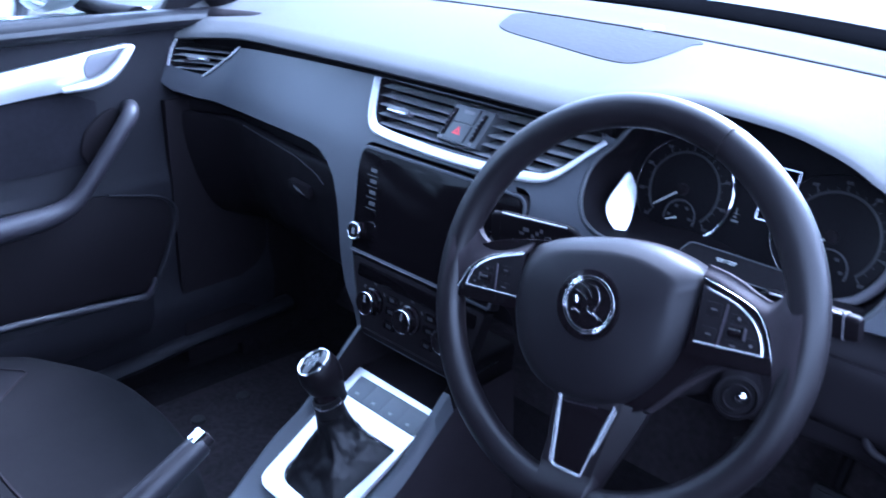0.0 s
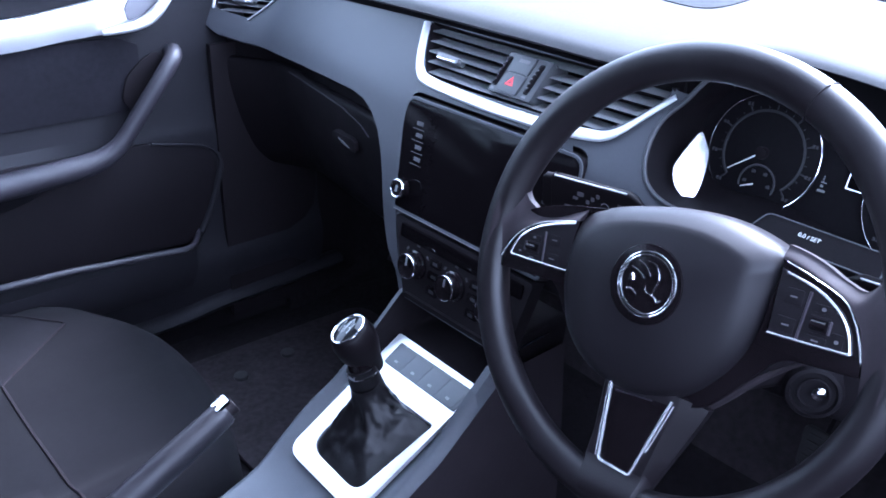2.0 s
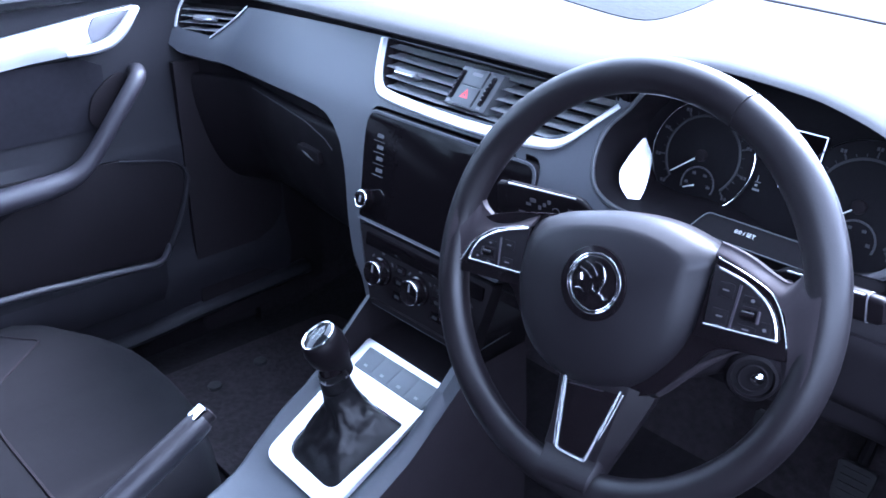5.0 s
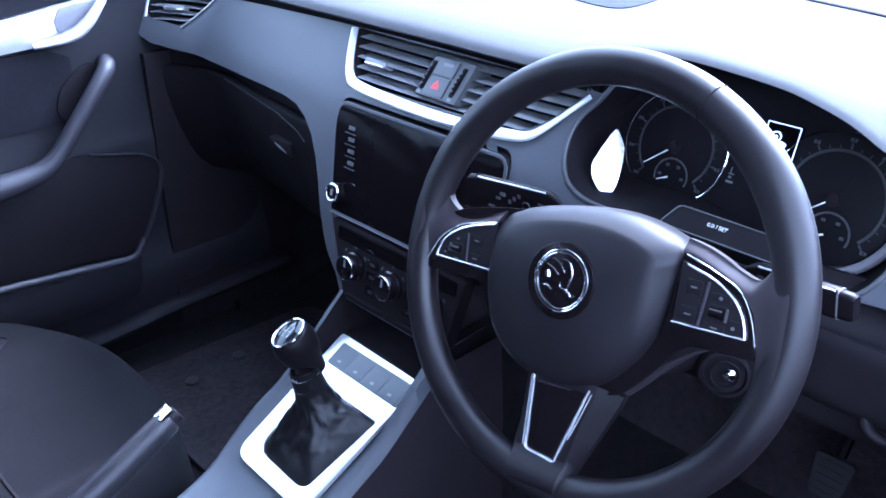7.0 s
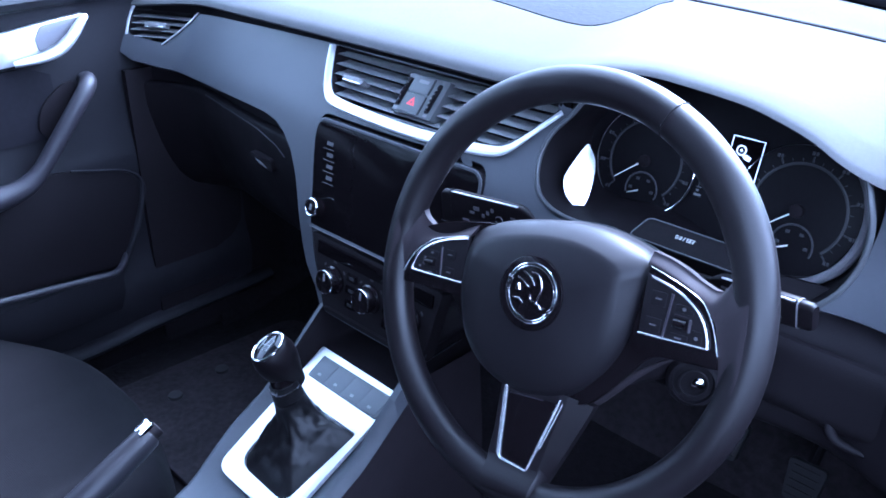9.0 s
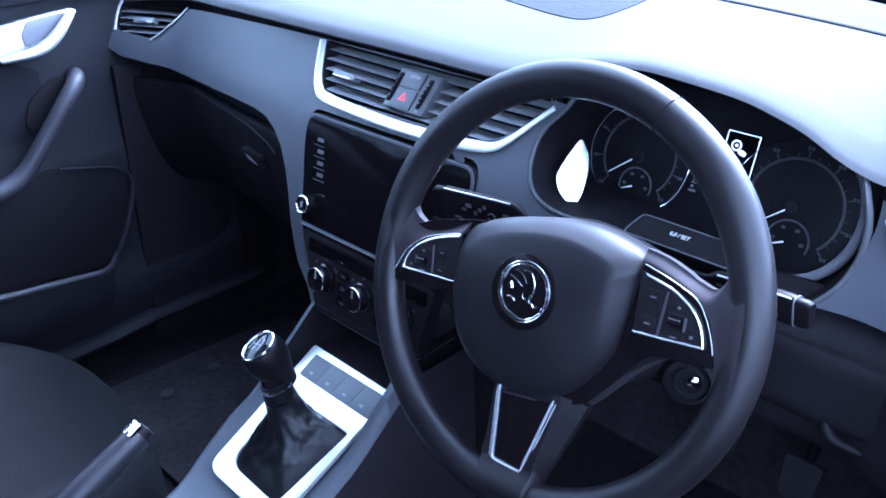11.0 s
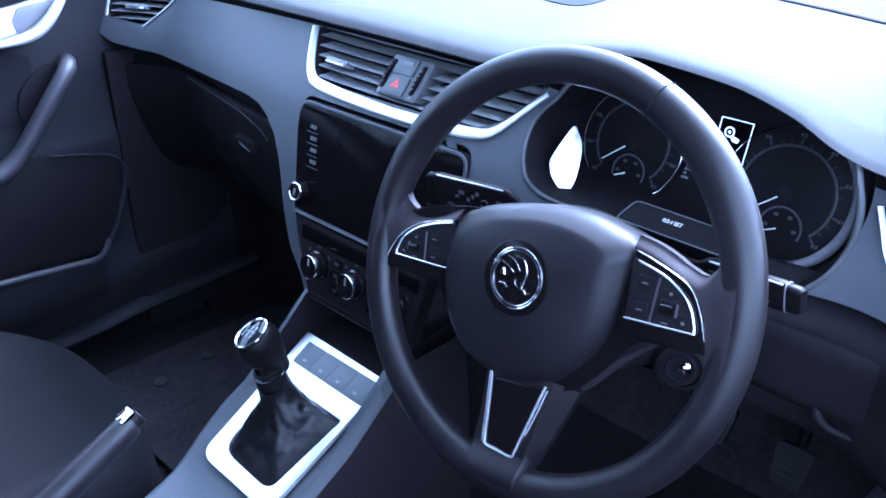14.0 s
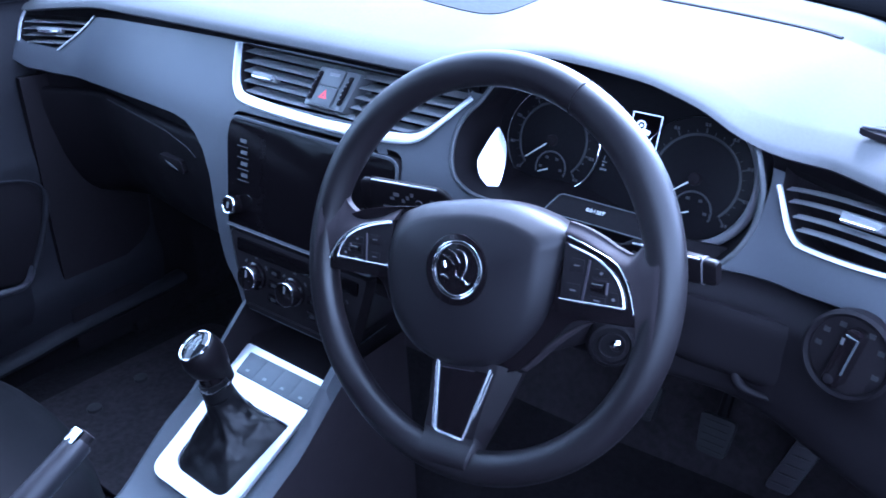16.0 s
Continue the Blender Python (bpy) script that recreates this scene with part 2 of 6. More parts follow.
def sweep(path, radius, sides=10, closed=False, flat=1.0, up=None, m=None, cap=True):
    """A tube along a path. radius: a number or a function of 0..1; flat: its height over its width."""
    bm = bmesh.new()
    p = [Vector(q) if len(q) == 3 else Vector((q[0], q[1], 0)) for q in path]
    n = len(p)
    rings = []
    ref = Vector(up) if up else None
    last = None
    for i in range(n):
        a, b = p[i - 1] if (i or closed) else p[0], p[(i + 1) % n] if (i < n - 1 or closed) else p[-1]
        t = (b - a).normalized()
        u = ref or last or (Vector((0, 0, 1)) if abs(t.z) < 0.9 else Vector((1, 0, 0)))
        s = t.cross(u).normalized()
        u2 = s.cross(t).normalized()
        last = u2
        r = radius(i / max(n - 1, 1)) if callable(radius) else radius
        rings.append([bm.verts.new(p[i] + r * (math.cos(2 * math.pi * k / sides) * s + flat * math.sin(2 * math.pi * k / sides) * u2)) for k in range(sides)])
    pairs = list(zip(rings, rings[1:])) + ([(rings[-1], rings[0])] if closed else [])
    for a, b in pairs:
        for k in range(sides):
            bm.faces.new((a[k], a[(k + 1) % sides], b[(k + 1) % sides], b[k]))
    if cap and not closed:
        bm.faces.new(rings[0])
        bm.faces.new(rings[-1])
    if m:
        bm.transform(m)
    return bm


def sheet(rows, thick=0.0, toward=None):
    """A surface through rows of points; thick gives it a back, moved by `toward`."""
    bm = bmesh.new()
    g = [[bm.verts.new(q) for q in r] for r in rows]
    nr, nc = len(g), len(g[0])
    for i in range(nr - 1):
        for j in range(nc - 1):
            bm.faces.new((g[i][j], g[i + 1][j], g[i + 1][j + 1], g[i][j + 1]))
    if thick:
        d = Vector(toward) * thick
        h = [[bm.verts.new(Vector(q) + d) for q in r] for r in rows]
        for i in range(nr - 1):
            for j in range(nc - 1):
                bm.faces.new((h[i][j], h[i][j + 1], h[i + 1][j + 1], h[i + 1][j]))
        for i in range(nr - 1):
            for j in (0, nc - 1):
                bm.faces.new((g[i][j], g[i + 1][j], h[i + 1][j], h[i][j]))
        for j in range(nc - 1):
            for i in (0, nr - 1):
                bm.faces.new((g[i][j], g[i][j + 1], h[i][j + 1], h[i][j]))
    return bm


def loft(loops, cap_first=False, cap_last=False):
    """Closed loops with the same count, skinned."""
    bm = bmesh.new()
    g = [[bm.verts.new(q) for q in r] for r in loops]
    n = len(g[0])
    for a, b in zip(g, g[1:]):
        for k in range(n):
            bm.faces.new((a[k], a[(k + 1) % n], b[(k + 1) % n], b[k]))
    if cap_first:
        bm.faces.new(g[0])
    if cap_last:
        bm.faces.new(g[-1])
    return bm


def block(x0, y0, z0, x1, y1, z1, bevel=0.004, segs=2):
    bm = bmesh.new()
    bmesh.ops.create_cube(bm, size=1)
    for v in bm.verts:
        v.co = Vector((lerp(x0, x1, v.co.x + 0.5), lerp(y0, y1, v.co.y + 0.5), lerp(z0, z1, v.co.z + 0.5)))
    if bevel:
        bmesh.ops.bevel(bm, geom=list(bm.edges), offset=bevel, segments=segs, affect="EDGES", profile=0.5)
    return bm


def lettering(text, size, m):
    """Flat raised letters in the built-in font, centred."""
    cu = bpy.data.curves.new("tmp_text", "FONT")
    cu.body = text
    cu.size = size
    cu.align_x, cu.align_y = "CENTER", "CENTER"
    cu.extrude = 0.0002
    ob = bpy.data.objects.new("tmp_text", cu)
    scene.collection.objects.link(ob)
    bpy.context.view_layer.update()
    me = bpy.data.meshes.new_from_object(ob.evaluated_get(bpy.context.evaluated_depsgraph_get()))
    bpy.data.objects.remove(ob)
    bm = bmesh.new()
    bm.from_mesh(me)
    bpy.data.meshes.remove(me)
    bm.transform(m)
    return bm


# ---- the dashboard's face: y over x and z ----
FZ = [0.30, 0.40, 0.466, 0.529, 0.60, 0.66, 0.70, 0.738, 0.765, 0.80]
FY = [0.088, 0.10, 0.107, 0.119, 0.140, 0.162, 0.185, 0.206, 0.222, 0.24]
OX = [0.0, 0.1, 0.2, 0.3, 0.4, 0.5, 0.54, 0.565, 0.60, 0.66, 0.70, 0.78]
OY = [0.0, 0.001, 0.006, 0.014, 0.026, 0.043, 0.0495, 0.0495, 0.036, 0.0, -0.022, -0.05]


KERNEL = np.exp(-np.linspace(-2, 2, 13) ** 2)
KERNEL /= KERNEL.sum()
WIDE = np.exp(-np.linspace(-2, 2, 27) ** 2)
WIDE /= WIDE.sum()
BX = np.linspace(-0.8, 0.8, 321)
BY = np.convolve(np.pad(np.interp(abs(BX), OX, OY), 13, mode="edge"), WIDE, "valid")
GZ = np.linspace(0.28, 0.84, 113)
GY = np.convolve(np.pad(np.interp(GZ, FZ, FY), 6, mode="edge"), KERNEL, "valid")


def bow_y(x):
    return float(np.interp(x, BX, BY))


def face_y(x, z):
    return float(np.interp(z, GZ, GY)) + bow_y(x)


def on_face(x, z, out=0.0):
    """The place on the dashboard's face, out metres towards the seats."""
    e = 0.004
    dx = (face_y(x + e, z) - face_y(x - e, z)) / (2 * e)
    dz = (face_y(x, z + e) - face_y(x, z - e)) / (2 * e)
    n = Vector((1, dx, 0)).cross(Vector((0, dz, 1))).normalized()
    return Vector((x, face_y(x, z), z)) + n * out


def face_frame(x, z, out=0.0):
    e = 0.02
    dx = (face_y(x + e, z) - face_y(x - e, z)) / (2 * e)
    dz = (face_y(x, z + e) - face_y(x, z - e)) / (2 * e)
    return frame_at(on_face(x, z, out), (1, dx, 0), (0, dz, 1))


def inside(p, poly):
    hit = False
    for (x0, y0), (x1, y1) in zip(poly, poly[1:] + poly[:1]):
        if (y0 > p[1]) != (y1 > p[1]) and p[0] < (x1 - x0) * (p[1] - y0) / (y1 - y0) + x0:
            hit = not hit
    return hit


def nearest_on(p, poly):
    best, q = 9.0, p
    for (x0, y0), (x1, y1) in zip(poly, poly[1:] + poly[:1]):
        d = (x1 - x0) ** 2 + (y1 - y0) ** 2
        t = min(1, max(0, ((p[0] - x0) * (x1 - x0) + (p[1] - y0) * (y1 - y0)) / d)) if d else 0
        c = (x0 + t * (x1 - x0), y0 + t * (y1 - y0))
        r = math.hypot(c[0] - p[0], c[1] - p[1])
        if r < best:
            best, q = r, c
    return best, q


def flat(points):
    return [(float(p[0]), float(p[1])) for p in points]


# openings in the trim, as outlines over x and z
CX = 0.026
SX = 0.033
VENT_C = flat(rounded([(-0.158, 0.746), (-0.143, 0.705), (-0.125, 0.687), (0.145, 0.6905), (0.176, 0.7045), (0.216, 0.746)], [0.002, 0.02, 0.012, 0.016, 0.02, 0.002], 6))
VENT_C = [(x + 0.007, z) for x, z in VENT_C]
VENT_L = flat(rounded([(-0.552, 0.722), (-0.602, 0.672), (-0.665, 0.682), (-0.672, 0.722)], [0.002, 0.008, 0.012, 0.01], 5))
VENT_R = [(0.554, 0.727), (0.5565, 0.711), (0.5652, 0.6970), (0.5745, 0.6838), (0.582, 0.6768), (0.589, 0.6735), (0.606, 0.674), (0.628, 0.6768), (0.66, 0.6825), (0.695, 0.690), (0.70, 0.727)]
STACK = flat(rounded([(-0.128, 0.669), (0.158, 0.6715), (0.164, 0.64), (0.145, 0.50), (0.125, 0.425), (-0.063, 0.425), (-0.098, 0.50), (-0.135, 0.64)],
                     [0.014, 0.016, 0.02, 0.05, 0.01, 0.01, 0.05, 0.02], 5))
CLUSTER = flat(smooth([(0.252, 0.764), (0.2335, 0.737), (0.2205, 0.7195), (0.2160, 0.7026), (0.2180, 0.684), (0.2245, 0.6689), (0.2355, 0.6570), (0.2556, 0.6486), (0.2836, 0.6458), (0.3205, 0.6490), (0.37, 0.642), (0.42, 0.626), (0.46, 0.614),
                       (0.505, 0.622), (0.535, 0.650), (0.546, 0.69), (0.542, 0.727), (0.52, 0.765), (0.45, 0.80), (0.37, 0.81), (0.29, 0.797)], 5, True))

LOWX = [-0.76, -0.70, -0.675, -0.648, -0.60, -0.53, -0.42, -0.326, -0.260, -0.2285, -0.2024, -0.1793, -0.1604, -0.1462, -0.133, -0.1203, -0.108, -0.085, -0.072, 0.118, 0.122, 0.165, 0.185, 0.20, 0.215, 0.26, 0.30, 0.50, 0.60, 0.66, 0.76]
LOWZ = [0.70, 0.674, 0.658, 0.643, 0.635, 0.632, 0.637, 0.6394, 0.6395, 0.6355, 0.6246, 0.6081, 0.5833, 0.5572, 0.527, 0.497, 0.474, 0.448, 0.42, 0.42, 0.600, 0.602, 0.603, 0.605, 0.606, 0.608, 0.612, 0.630, 0.636, 0.648, 0.65]


def low_z(x):
    return float(np.interp(x, LOWX, LOWZ))


def up_z(x):
    return 0.748 - 0.030 * min(1.3, abs(x) / 0.6) ** 2


# ---- dashboard ----
dash = thing("dashboard", "black soft-touch car dashboard with grey satin trim panel", "dashboard", (0, 0.3, 0.4))


def trim_panel():
    nx, nz = 360, 84
    cuts = [VENT_C, VENT_L, VENT_R, STACK, CLUSTER]
    bm = bmesh.new()
    grid = {}
    for i in range(nx + 1):
        x = lerp(-0.74, 0.76, i / nx)
        a, b = low_z(x), up_z(x)
        for j in range(nz + 1):
            grid[i, j] = (x, lerp(a, b, j / nz))
    gone = {k: any(inside(p, c) for c in cuts) for k, p in grid.items()}
    edge = set()
    cells = []
    for i in range(nx):
        for j in range(nz):
            ks = [(i, j), (i + 1, j), (i + 1, j + 1), (i, j + 1)]
            g = [gone[k] for k in ks]
            if all(g):
                continue
            cells.append(ks)
            edge.update(k for k in ks if gone[k])
    for k in edge:
        grid[k] = min((nearest_on(grid[k], c) for c in cuts), key=lambda r: r[0])[1]
    verts = {}
    for ks in cells:
        for k in ks:
            if k not in verts:
                verts[k] = bm.verts.new(on_face(*grid[k]))
        bm.faces.new([verts[k] for k in ks])
    # a returned flange along the lower edge
    prev = None
    for i in range(nx + 1):
        if (i, 0) in verts:
            v = verts[i, 0]
            w = bm.verts.new(v.co + Vector((0, 0.006, -0.004)))
            q = bm.verts.new(v.co + Vector((0, 0.07, 0.0)))
            if prev:
                bm.faces.new((prev[0], v, w, prev[1]))
                bm.faces.new((prev[1], w, q, prev[2]))
            prev = (v, w, q)
        else:
            prev = None
    return bm


part("trim_panel", trim_panel(), M_DECOR, dash, "satin mid-grey plastic trim panel")


def hood(x):
    """How far the pad rises over the instruments, 0..1."""
    if x < 0.37:
        t = min(1, max(0, (x - 0.15) / 0.12))
    else:
        t = min(1, max(0, (0.60 - x) / 0.09))
    return t * t * (3 - 2 * t)


NX = [0.15, 0.18, 0.22, 0.28, 0.338, 0.395, 0.438, 0.489, 0.524, 0.548, 0.575, 0.62, 0.70, 0.85]
NZ = [0.7555, 0.758, 0.776, 0.796, 0.803, 0.7995, 0.7955, 0.7815, 0.7630, 0.7460, 0.7350, 0.7345, 0.734, 0.73]
RX = np.linspace(-0.85, 0.85, 341)
RZ = np.where(RX < 0.15, 0.757 - 0.026 * np.minimum(1.4, abs(RX) / 0.6) ** 2, np.interp(RX, NX, NZ))
RZ = np.convolve(np.pad(RZ, 6, mode="edge"), KERNEL, "valid")


def nose(x):
    """The pad's front lower edge: y and z."""
    return lerp(0.195 + bow_y(x), 0.187, hood(x)), float(np.interp(x, RX, RZ))


def screen_y(x):
    return 0.692 - 0.58 * x * x


def seam_y(x):
    return 0.528 - 0.35 * x * x


def pad_z(x, y):
    """The height of the pad's top."""
    yn, zn = nose(x)
    t = min(1, max(0, (y - yn) / 0.30))
    s = t * (2 - t)
    return lerp(zn + lerp(0.018, 0.012, hood(x)), 0.812, s)


def pad_rise(x, y):
    """The slight rise behind the seam, towards the windscreen."""
    t = min(1, max(0, (y - seam_y(x)) / (screen_y(x) - 0.058 - seam_y(x))))
    return 0.013 * t * t * (3 - 2 * t)


def upper_pad():
    rows = []
    for i in range(281):
        x = lerp(-0.76, 0.78, i / 280)
        yn, zn = nose(x)
        f = lerp(1.0, 0.62, hood(x))
        r = [(x, yn + 0.075, zn + 0.004), (x, yn + 0.02, zn - 0.001), (x, yn + 0.004, zn + 0.0005), (x, yn - 0.001, zn + 0.004 * f), (x, yn + 0.001, zn + 0.009 * f), (x, yn + 0.005, zn + 0.0135 * f),
             (x, yn + 0.011, zn + 0.0168 * f)]
        ys, ye = yn + 0.025, screen_y(x) + 0.02
        sy = seam_y(x)
        stops = [lerp(ys, sy - 0.003, k / 24) for k in range(25)] + [sy - 0.0015, sy, sy + 0.0015, sy + 0.003] + [lerp(sy + 0.004, ye, k / 6) for k in range(7)]
        for y in stops:
            z = pad_z(x, y) + pad_rise(x, y)
            r.append((x, y, z))
        rows.append(r)
    return sheet(rows)


part("upper_pad", upper_pad(), M_PAD, dash, "grained soft-touch upper pad, black lightened for windscreen light")
# a slightly raised darker area amid the pad's top, with a light sensor
ins = smooth([(-0.135, 0.505), (-0.118, 0.43), (-0.075, 0.378), (0.03, 0.352), (0.13, 0.334), (0.172, 0.345), (0.182, 0.40), (0.176, 0.46), (0.165, 0.505), (0.02, 0.517)], 5, True)
part("pad_patch", loft([[(p[0], p[1], pad_z(p[0], p[1]) - 0.004) for p in ins]] + [[(lerp(0.03, p[0], k), lerp(0.43, p[1], k), pad_z(lerp(0.03, p[0], k), lerp(0.43, p[1], k)) + 0.0012) for p in ins] for k in (0.995, 0.93, 0.86, 0.78, 0.7, 0.6, 0.5, 0.4, 0.3, 0.2, 0.05)], False, True), M_MATT, dash, "dull darker patch on the pad's top")
part("pad_seam", sweep([(x, seam_y(x), pad_z(x, seam_y(x)) + 0.0014) for x in np.linspace(-0.54, 0.54, 60)], 0.0032, 6, flat=0.35), M_HOLE, dash, "fine dark seam across the pad")
part("light_sensor", prism(circle(0.014, 24), 0.006, Matrix.Translation((0.075, 0.535, 0.819)), 0.002), M_SILVER, dash, "small pale round light sensor")


def strip_sheet(x0, x1, prof, n=40, bow=None, thick=0.004):
    """A panel that runs along x with a profile of (y, z), y counted from the face's bow."""
    rows = []
    for i in range(n + 1):
        x = lerp(x0, x1, i / n)
        o = bow_y(x) if bow is None else bow
        rows.append([(x, y + o, z) for y, z in prof])
    return sheet(rows, thick, (0, 1, 0))


# dark gap body behind the nose, so that the joint reads as a shadow line
part("joint_body", strip_sheet(-0.74, 0.212, smooth([(0.232, 0.70), (0.236, 0.735), (0.240, 0.765), (0.26, 0.775)], 3)), M_HOLE, dash)
part("joint_body", strip_sheet(0.53, 0.76, smooth([(0.222, 0.68), (0.226, 0.72), (0.23, 0.745), (0.26, 0.76)], 3), 12), M_HOLE, dash)
# passenger's lower panel with the glovebox lid
low_prof = smooth([(0.196, 0.660), (0.194, 0.63), (0.192, 0.60), (0.195, 0.55), (0.210, 0.48), (0.232, 0.42), (0.266, 0.385), (0.34, 0.375), (0.52, 0.40)], 4)
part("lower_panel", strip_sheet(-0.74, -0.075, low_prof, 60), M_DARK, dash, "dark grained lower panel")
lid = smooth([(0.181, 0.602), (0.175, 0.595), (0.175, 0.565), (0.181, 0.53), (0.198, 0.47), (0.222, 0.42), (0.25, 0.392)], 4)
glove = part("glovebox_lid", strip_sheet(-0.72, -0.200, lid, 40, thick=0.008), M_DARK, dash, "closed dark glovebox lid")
lx, lz = -0.311, 0.544
m_latch = frame_at((lx, 0.184, lz), (1, -0.04, 0), (0, -0.12, 1))
# Highlight along the lid's upper edge, put in as a lighter line.
part("lid_highlight", sweep([(x, 0.1745 + bow_y(x), float(np.interp(x, [-0.513, -0.393, -0.323, -0.268, -0.248], [0.599, 0.597, 0.593, 0.581, 0.569]))) for x in np.linspace(-0.513, -0.248, 30)], 0.0012, 6), M_ARM, glove, "paler line for the highlight along the lid's upper edge")
part("latch", prism(flat(rounded(rect(-0.03, -0.011, 0.03, 0.011), 0.008)), 0.01, m_latch, 0.001), M_HOLE, glove, "black recessed glovebox latch")
# The latch's glint, built as a paler streak across it.
part("latch_glint", sweep([(-0.012, 0.004, 0.001), (0.0, 0.001, 0.002), (0.016, -0.005, 0.001)], lambda t: 0.0006 + 0.0013 * math.sin(math.pi * t), 8, m=m_latch), M_HAZ, glove, "pale streak for the glint on the latch")
# driver's lower panel, storage lid and knee ledge
drv_prof = smooth([(0.180, 0.640), (0.156, 0.618), (0.142, 0.60), (0.138, 0.56), (0.134, 0.525), (0.142, 0.505), (0.19, 0.49), (0.30, 0.47), (0.5, 0.46)], 4)
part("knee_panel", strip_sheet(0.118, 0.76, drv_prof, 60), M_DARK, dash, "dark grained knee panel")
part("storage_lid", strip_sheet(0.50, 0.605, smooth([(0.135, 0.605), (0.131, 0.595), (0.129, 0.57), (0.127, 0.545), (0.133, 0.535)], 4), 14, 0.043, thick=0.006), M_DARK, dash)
part("lid_lip", sweep(smooth([(0.537, 0.177, 0.5865), (0.558, 0.177, 0.587), (0.575, 0.178, 0.587), (0.594, 0.178, 0.586)], 5), lambda t: 0.0008 + 0.0014 * math.sin(math.pi * t), 8), M_ARM, dash)
part("knee_ledge", sweep(smooth([(0.562, 0.176, 0.545), (0.566, 0.171, 0.537), (0.576, 0.169, 0.531), (0.603, 0.172, 0.528), (0.640, 0.176, 0.527), (0.670, 0.181, 0.526)], 5), lambda t: 0.0022 + 0.0030 * math.exp(-((t - 0.25) / 0.25) ** 2), 12), M_DARK, dash)
part("bulkhead", strip_sheet(-0.76, 0.78, [(0.72, 0.82), (0.74, 0.55), (0.70, 0.25), (0.55, 0.06), (0.5, 0.05)], 8, 0.0), M_CARPET, dash, "dark carpeted bulkhead")
# side demister slot on the pad
SLOT_M = frame_at((0.655, 0.255, pad_z(0.655, 0.255) + 0.0012), (1, -0.10, -0.05), (0.10, 1, 0.22))
part("side_slot", prism(flat(smooth([(-0.048, -0.008), (-0.012, 0.012), (0.03, 0.020), (0.075, 0.018), (0.075, -0.012), (0.02, -0.016), (-0.02, -0.014)], 3, True)), 0.006, SLOT_M, 0.001), M_HOLE, dash, "narrow black side window demister slot")
part("slot_lip", sweep([(-0.046, -0.008, 0.001), (-0.012, -0.0035, 0.0015), (0.03, 0.0, 0.0015), (0.075, 0.0, 0.0015)], 0.0016, 8, m=SLOT_M), M_DECOR, dash)

# ---- air vents ----


def vent(label, outline, trim_ids, slat_rows, x0, x1, tab_x, tab_z, group="air vents", depth=0.055, tall=0.0024, rise=0.0, deep=0.012):
    cx = sum(p[0] for p in outline) / len(outline)
    cz = sum(p[1] for p in outline) / len(outline)
    t = thing("air_vent", label, "air vent", tuple(on_face(cx, cz, -depth)), group)
    back = [[on_face(x, z, 0.0) for x, z in outline], [on_face(lerp(cx, x, 0.97), lerp(cz, z, 0.97), -0.012) for x, z in outline],
            [on_face(lerp(cx, x, 0.9), lerp(cz, z, 0.9), -depth) for x, z in outline]]
    part("housing", loft(back, False, True), M_HOLE, t, "black vent duct")
    for z in slat_rows:
        span = [x for x in np.linspace(x0, x1, 200) if inside((x, z + rise * (x - x0)), outline)]
        if len(span) < 4:
            continue
        a, b = span[0] + 0.002, span[-1] - 0.002
        rows = []
        for k in range(13):
            x = lerp(a, b, k / 12)
            zz = z + rise * (x - x0)
            low, top = on_face(x, zz - tall, -0.002), on_face(x, zz + tall, -0.010)
            back = top + Vector((0, deep, 0.001))
            rows.append([low, lerp(low, top, 0.5) + Vector((0, -0.0006, 0.0006)), top, back, back - Vector((0, 0, 0.0016)), low + Vector((0, 0.006, -0.0004)), low])
        part("slat", sheet(rows), M_SLAT, t)
    if tab_x is not None:
        mm = face_frame(tab_x, tab_z, 0.002) @ Matrix.Rotation(math.atan(rise), 4, "Z")
        tab = part("thumb_tab", prism(flat(rounded([(-0.019, -0.005), (0.019, -0.004), (0.021, 0.004), (-0.021, 0.005)], 0.003)), 0.014, mm, 0.002), M_SLAT, t, "grey vent thumb tab")
        part("tab_strip", sweep([(-0.017, -0.0035, 0.001), (0.017, -0.003, 0.001)], 0.0016, 8, m=mm), M_CHROME, tab, "thin chrome strip")
    for ids, width in trim_ids:
        path = smooth(ids, 6)
        part("trim", sweep([on_face(p[0], p[1], 0.0015) for p in path], width, 10, flat=0.45, up=None), M_SILVER, t, "bright satin silver trim")
    return t


U_C = [(-0.163, 0.744), (-0.156, 0.722), (-0.148, 0.703), (-0.138, 0.691), (-0.12, 0.684), (-0.06, 0.681), (0.026, 0.680), (0.11, 0.6825), (0.143, 0.685), (0.159, 0.688), (0.171, 0.6945), (0.184, 0.706), (0.197, 0.719), (0.216, 0.738)]
U_C = [(x + 0.007, z) for x, z in U_C]
vent("wide centre air vent with grey slats and silver surround", VENT_C, [(U_C, lambda t: float(np.interp(t, [0, 0.2, 0.32, 0.6, 0.72, 0.85, 1.0], [0.0052, 0.0060, 0.0080, 0.0080, 0.0066, 0.0045, 0.0040])))], [0.6945, 0.7055, 0.7165, 0.7275, 0.7385], -0.17, 0.24, -0.094, 0.7135)
U_L = [(-0.549, 0.724), (-0.562, 0.709), (-0.58, 0.691), (-0.602, 0.670)]
E_L = [(-0.602, 0.670), (-0.635, 0.673), (-0.666, 0.682), (-0.670, 0.70), (-0.671, 0.716), (-0.668, 0.731)]
vent("side air vent by the passenger door with chrome edges", VENT_L, [(U_L, 0.0028), (E_L[2:], 0.0026)], [0.682, 0.692, 0.702, 0.712], -0.68, -0.55, -0.625, 0.699, tall=0.0018)
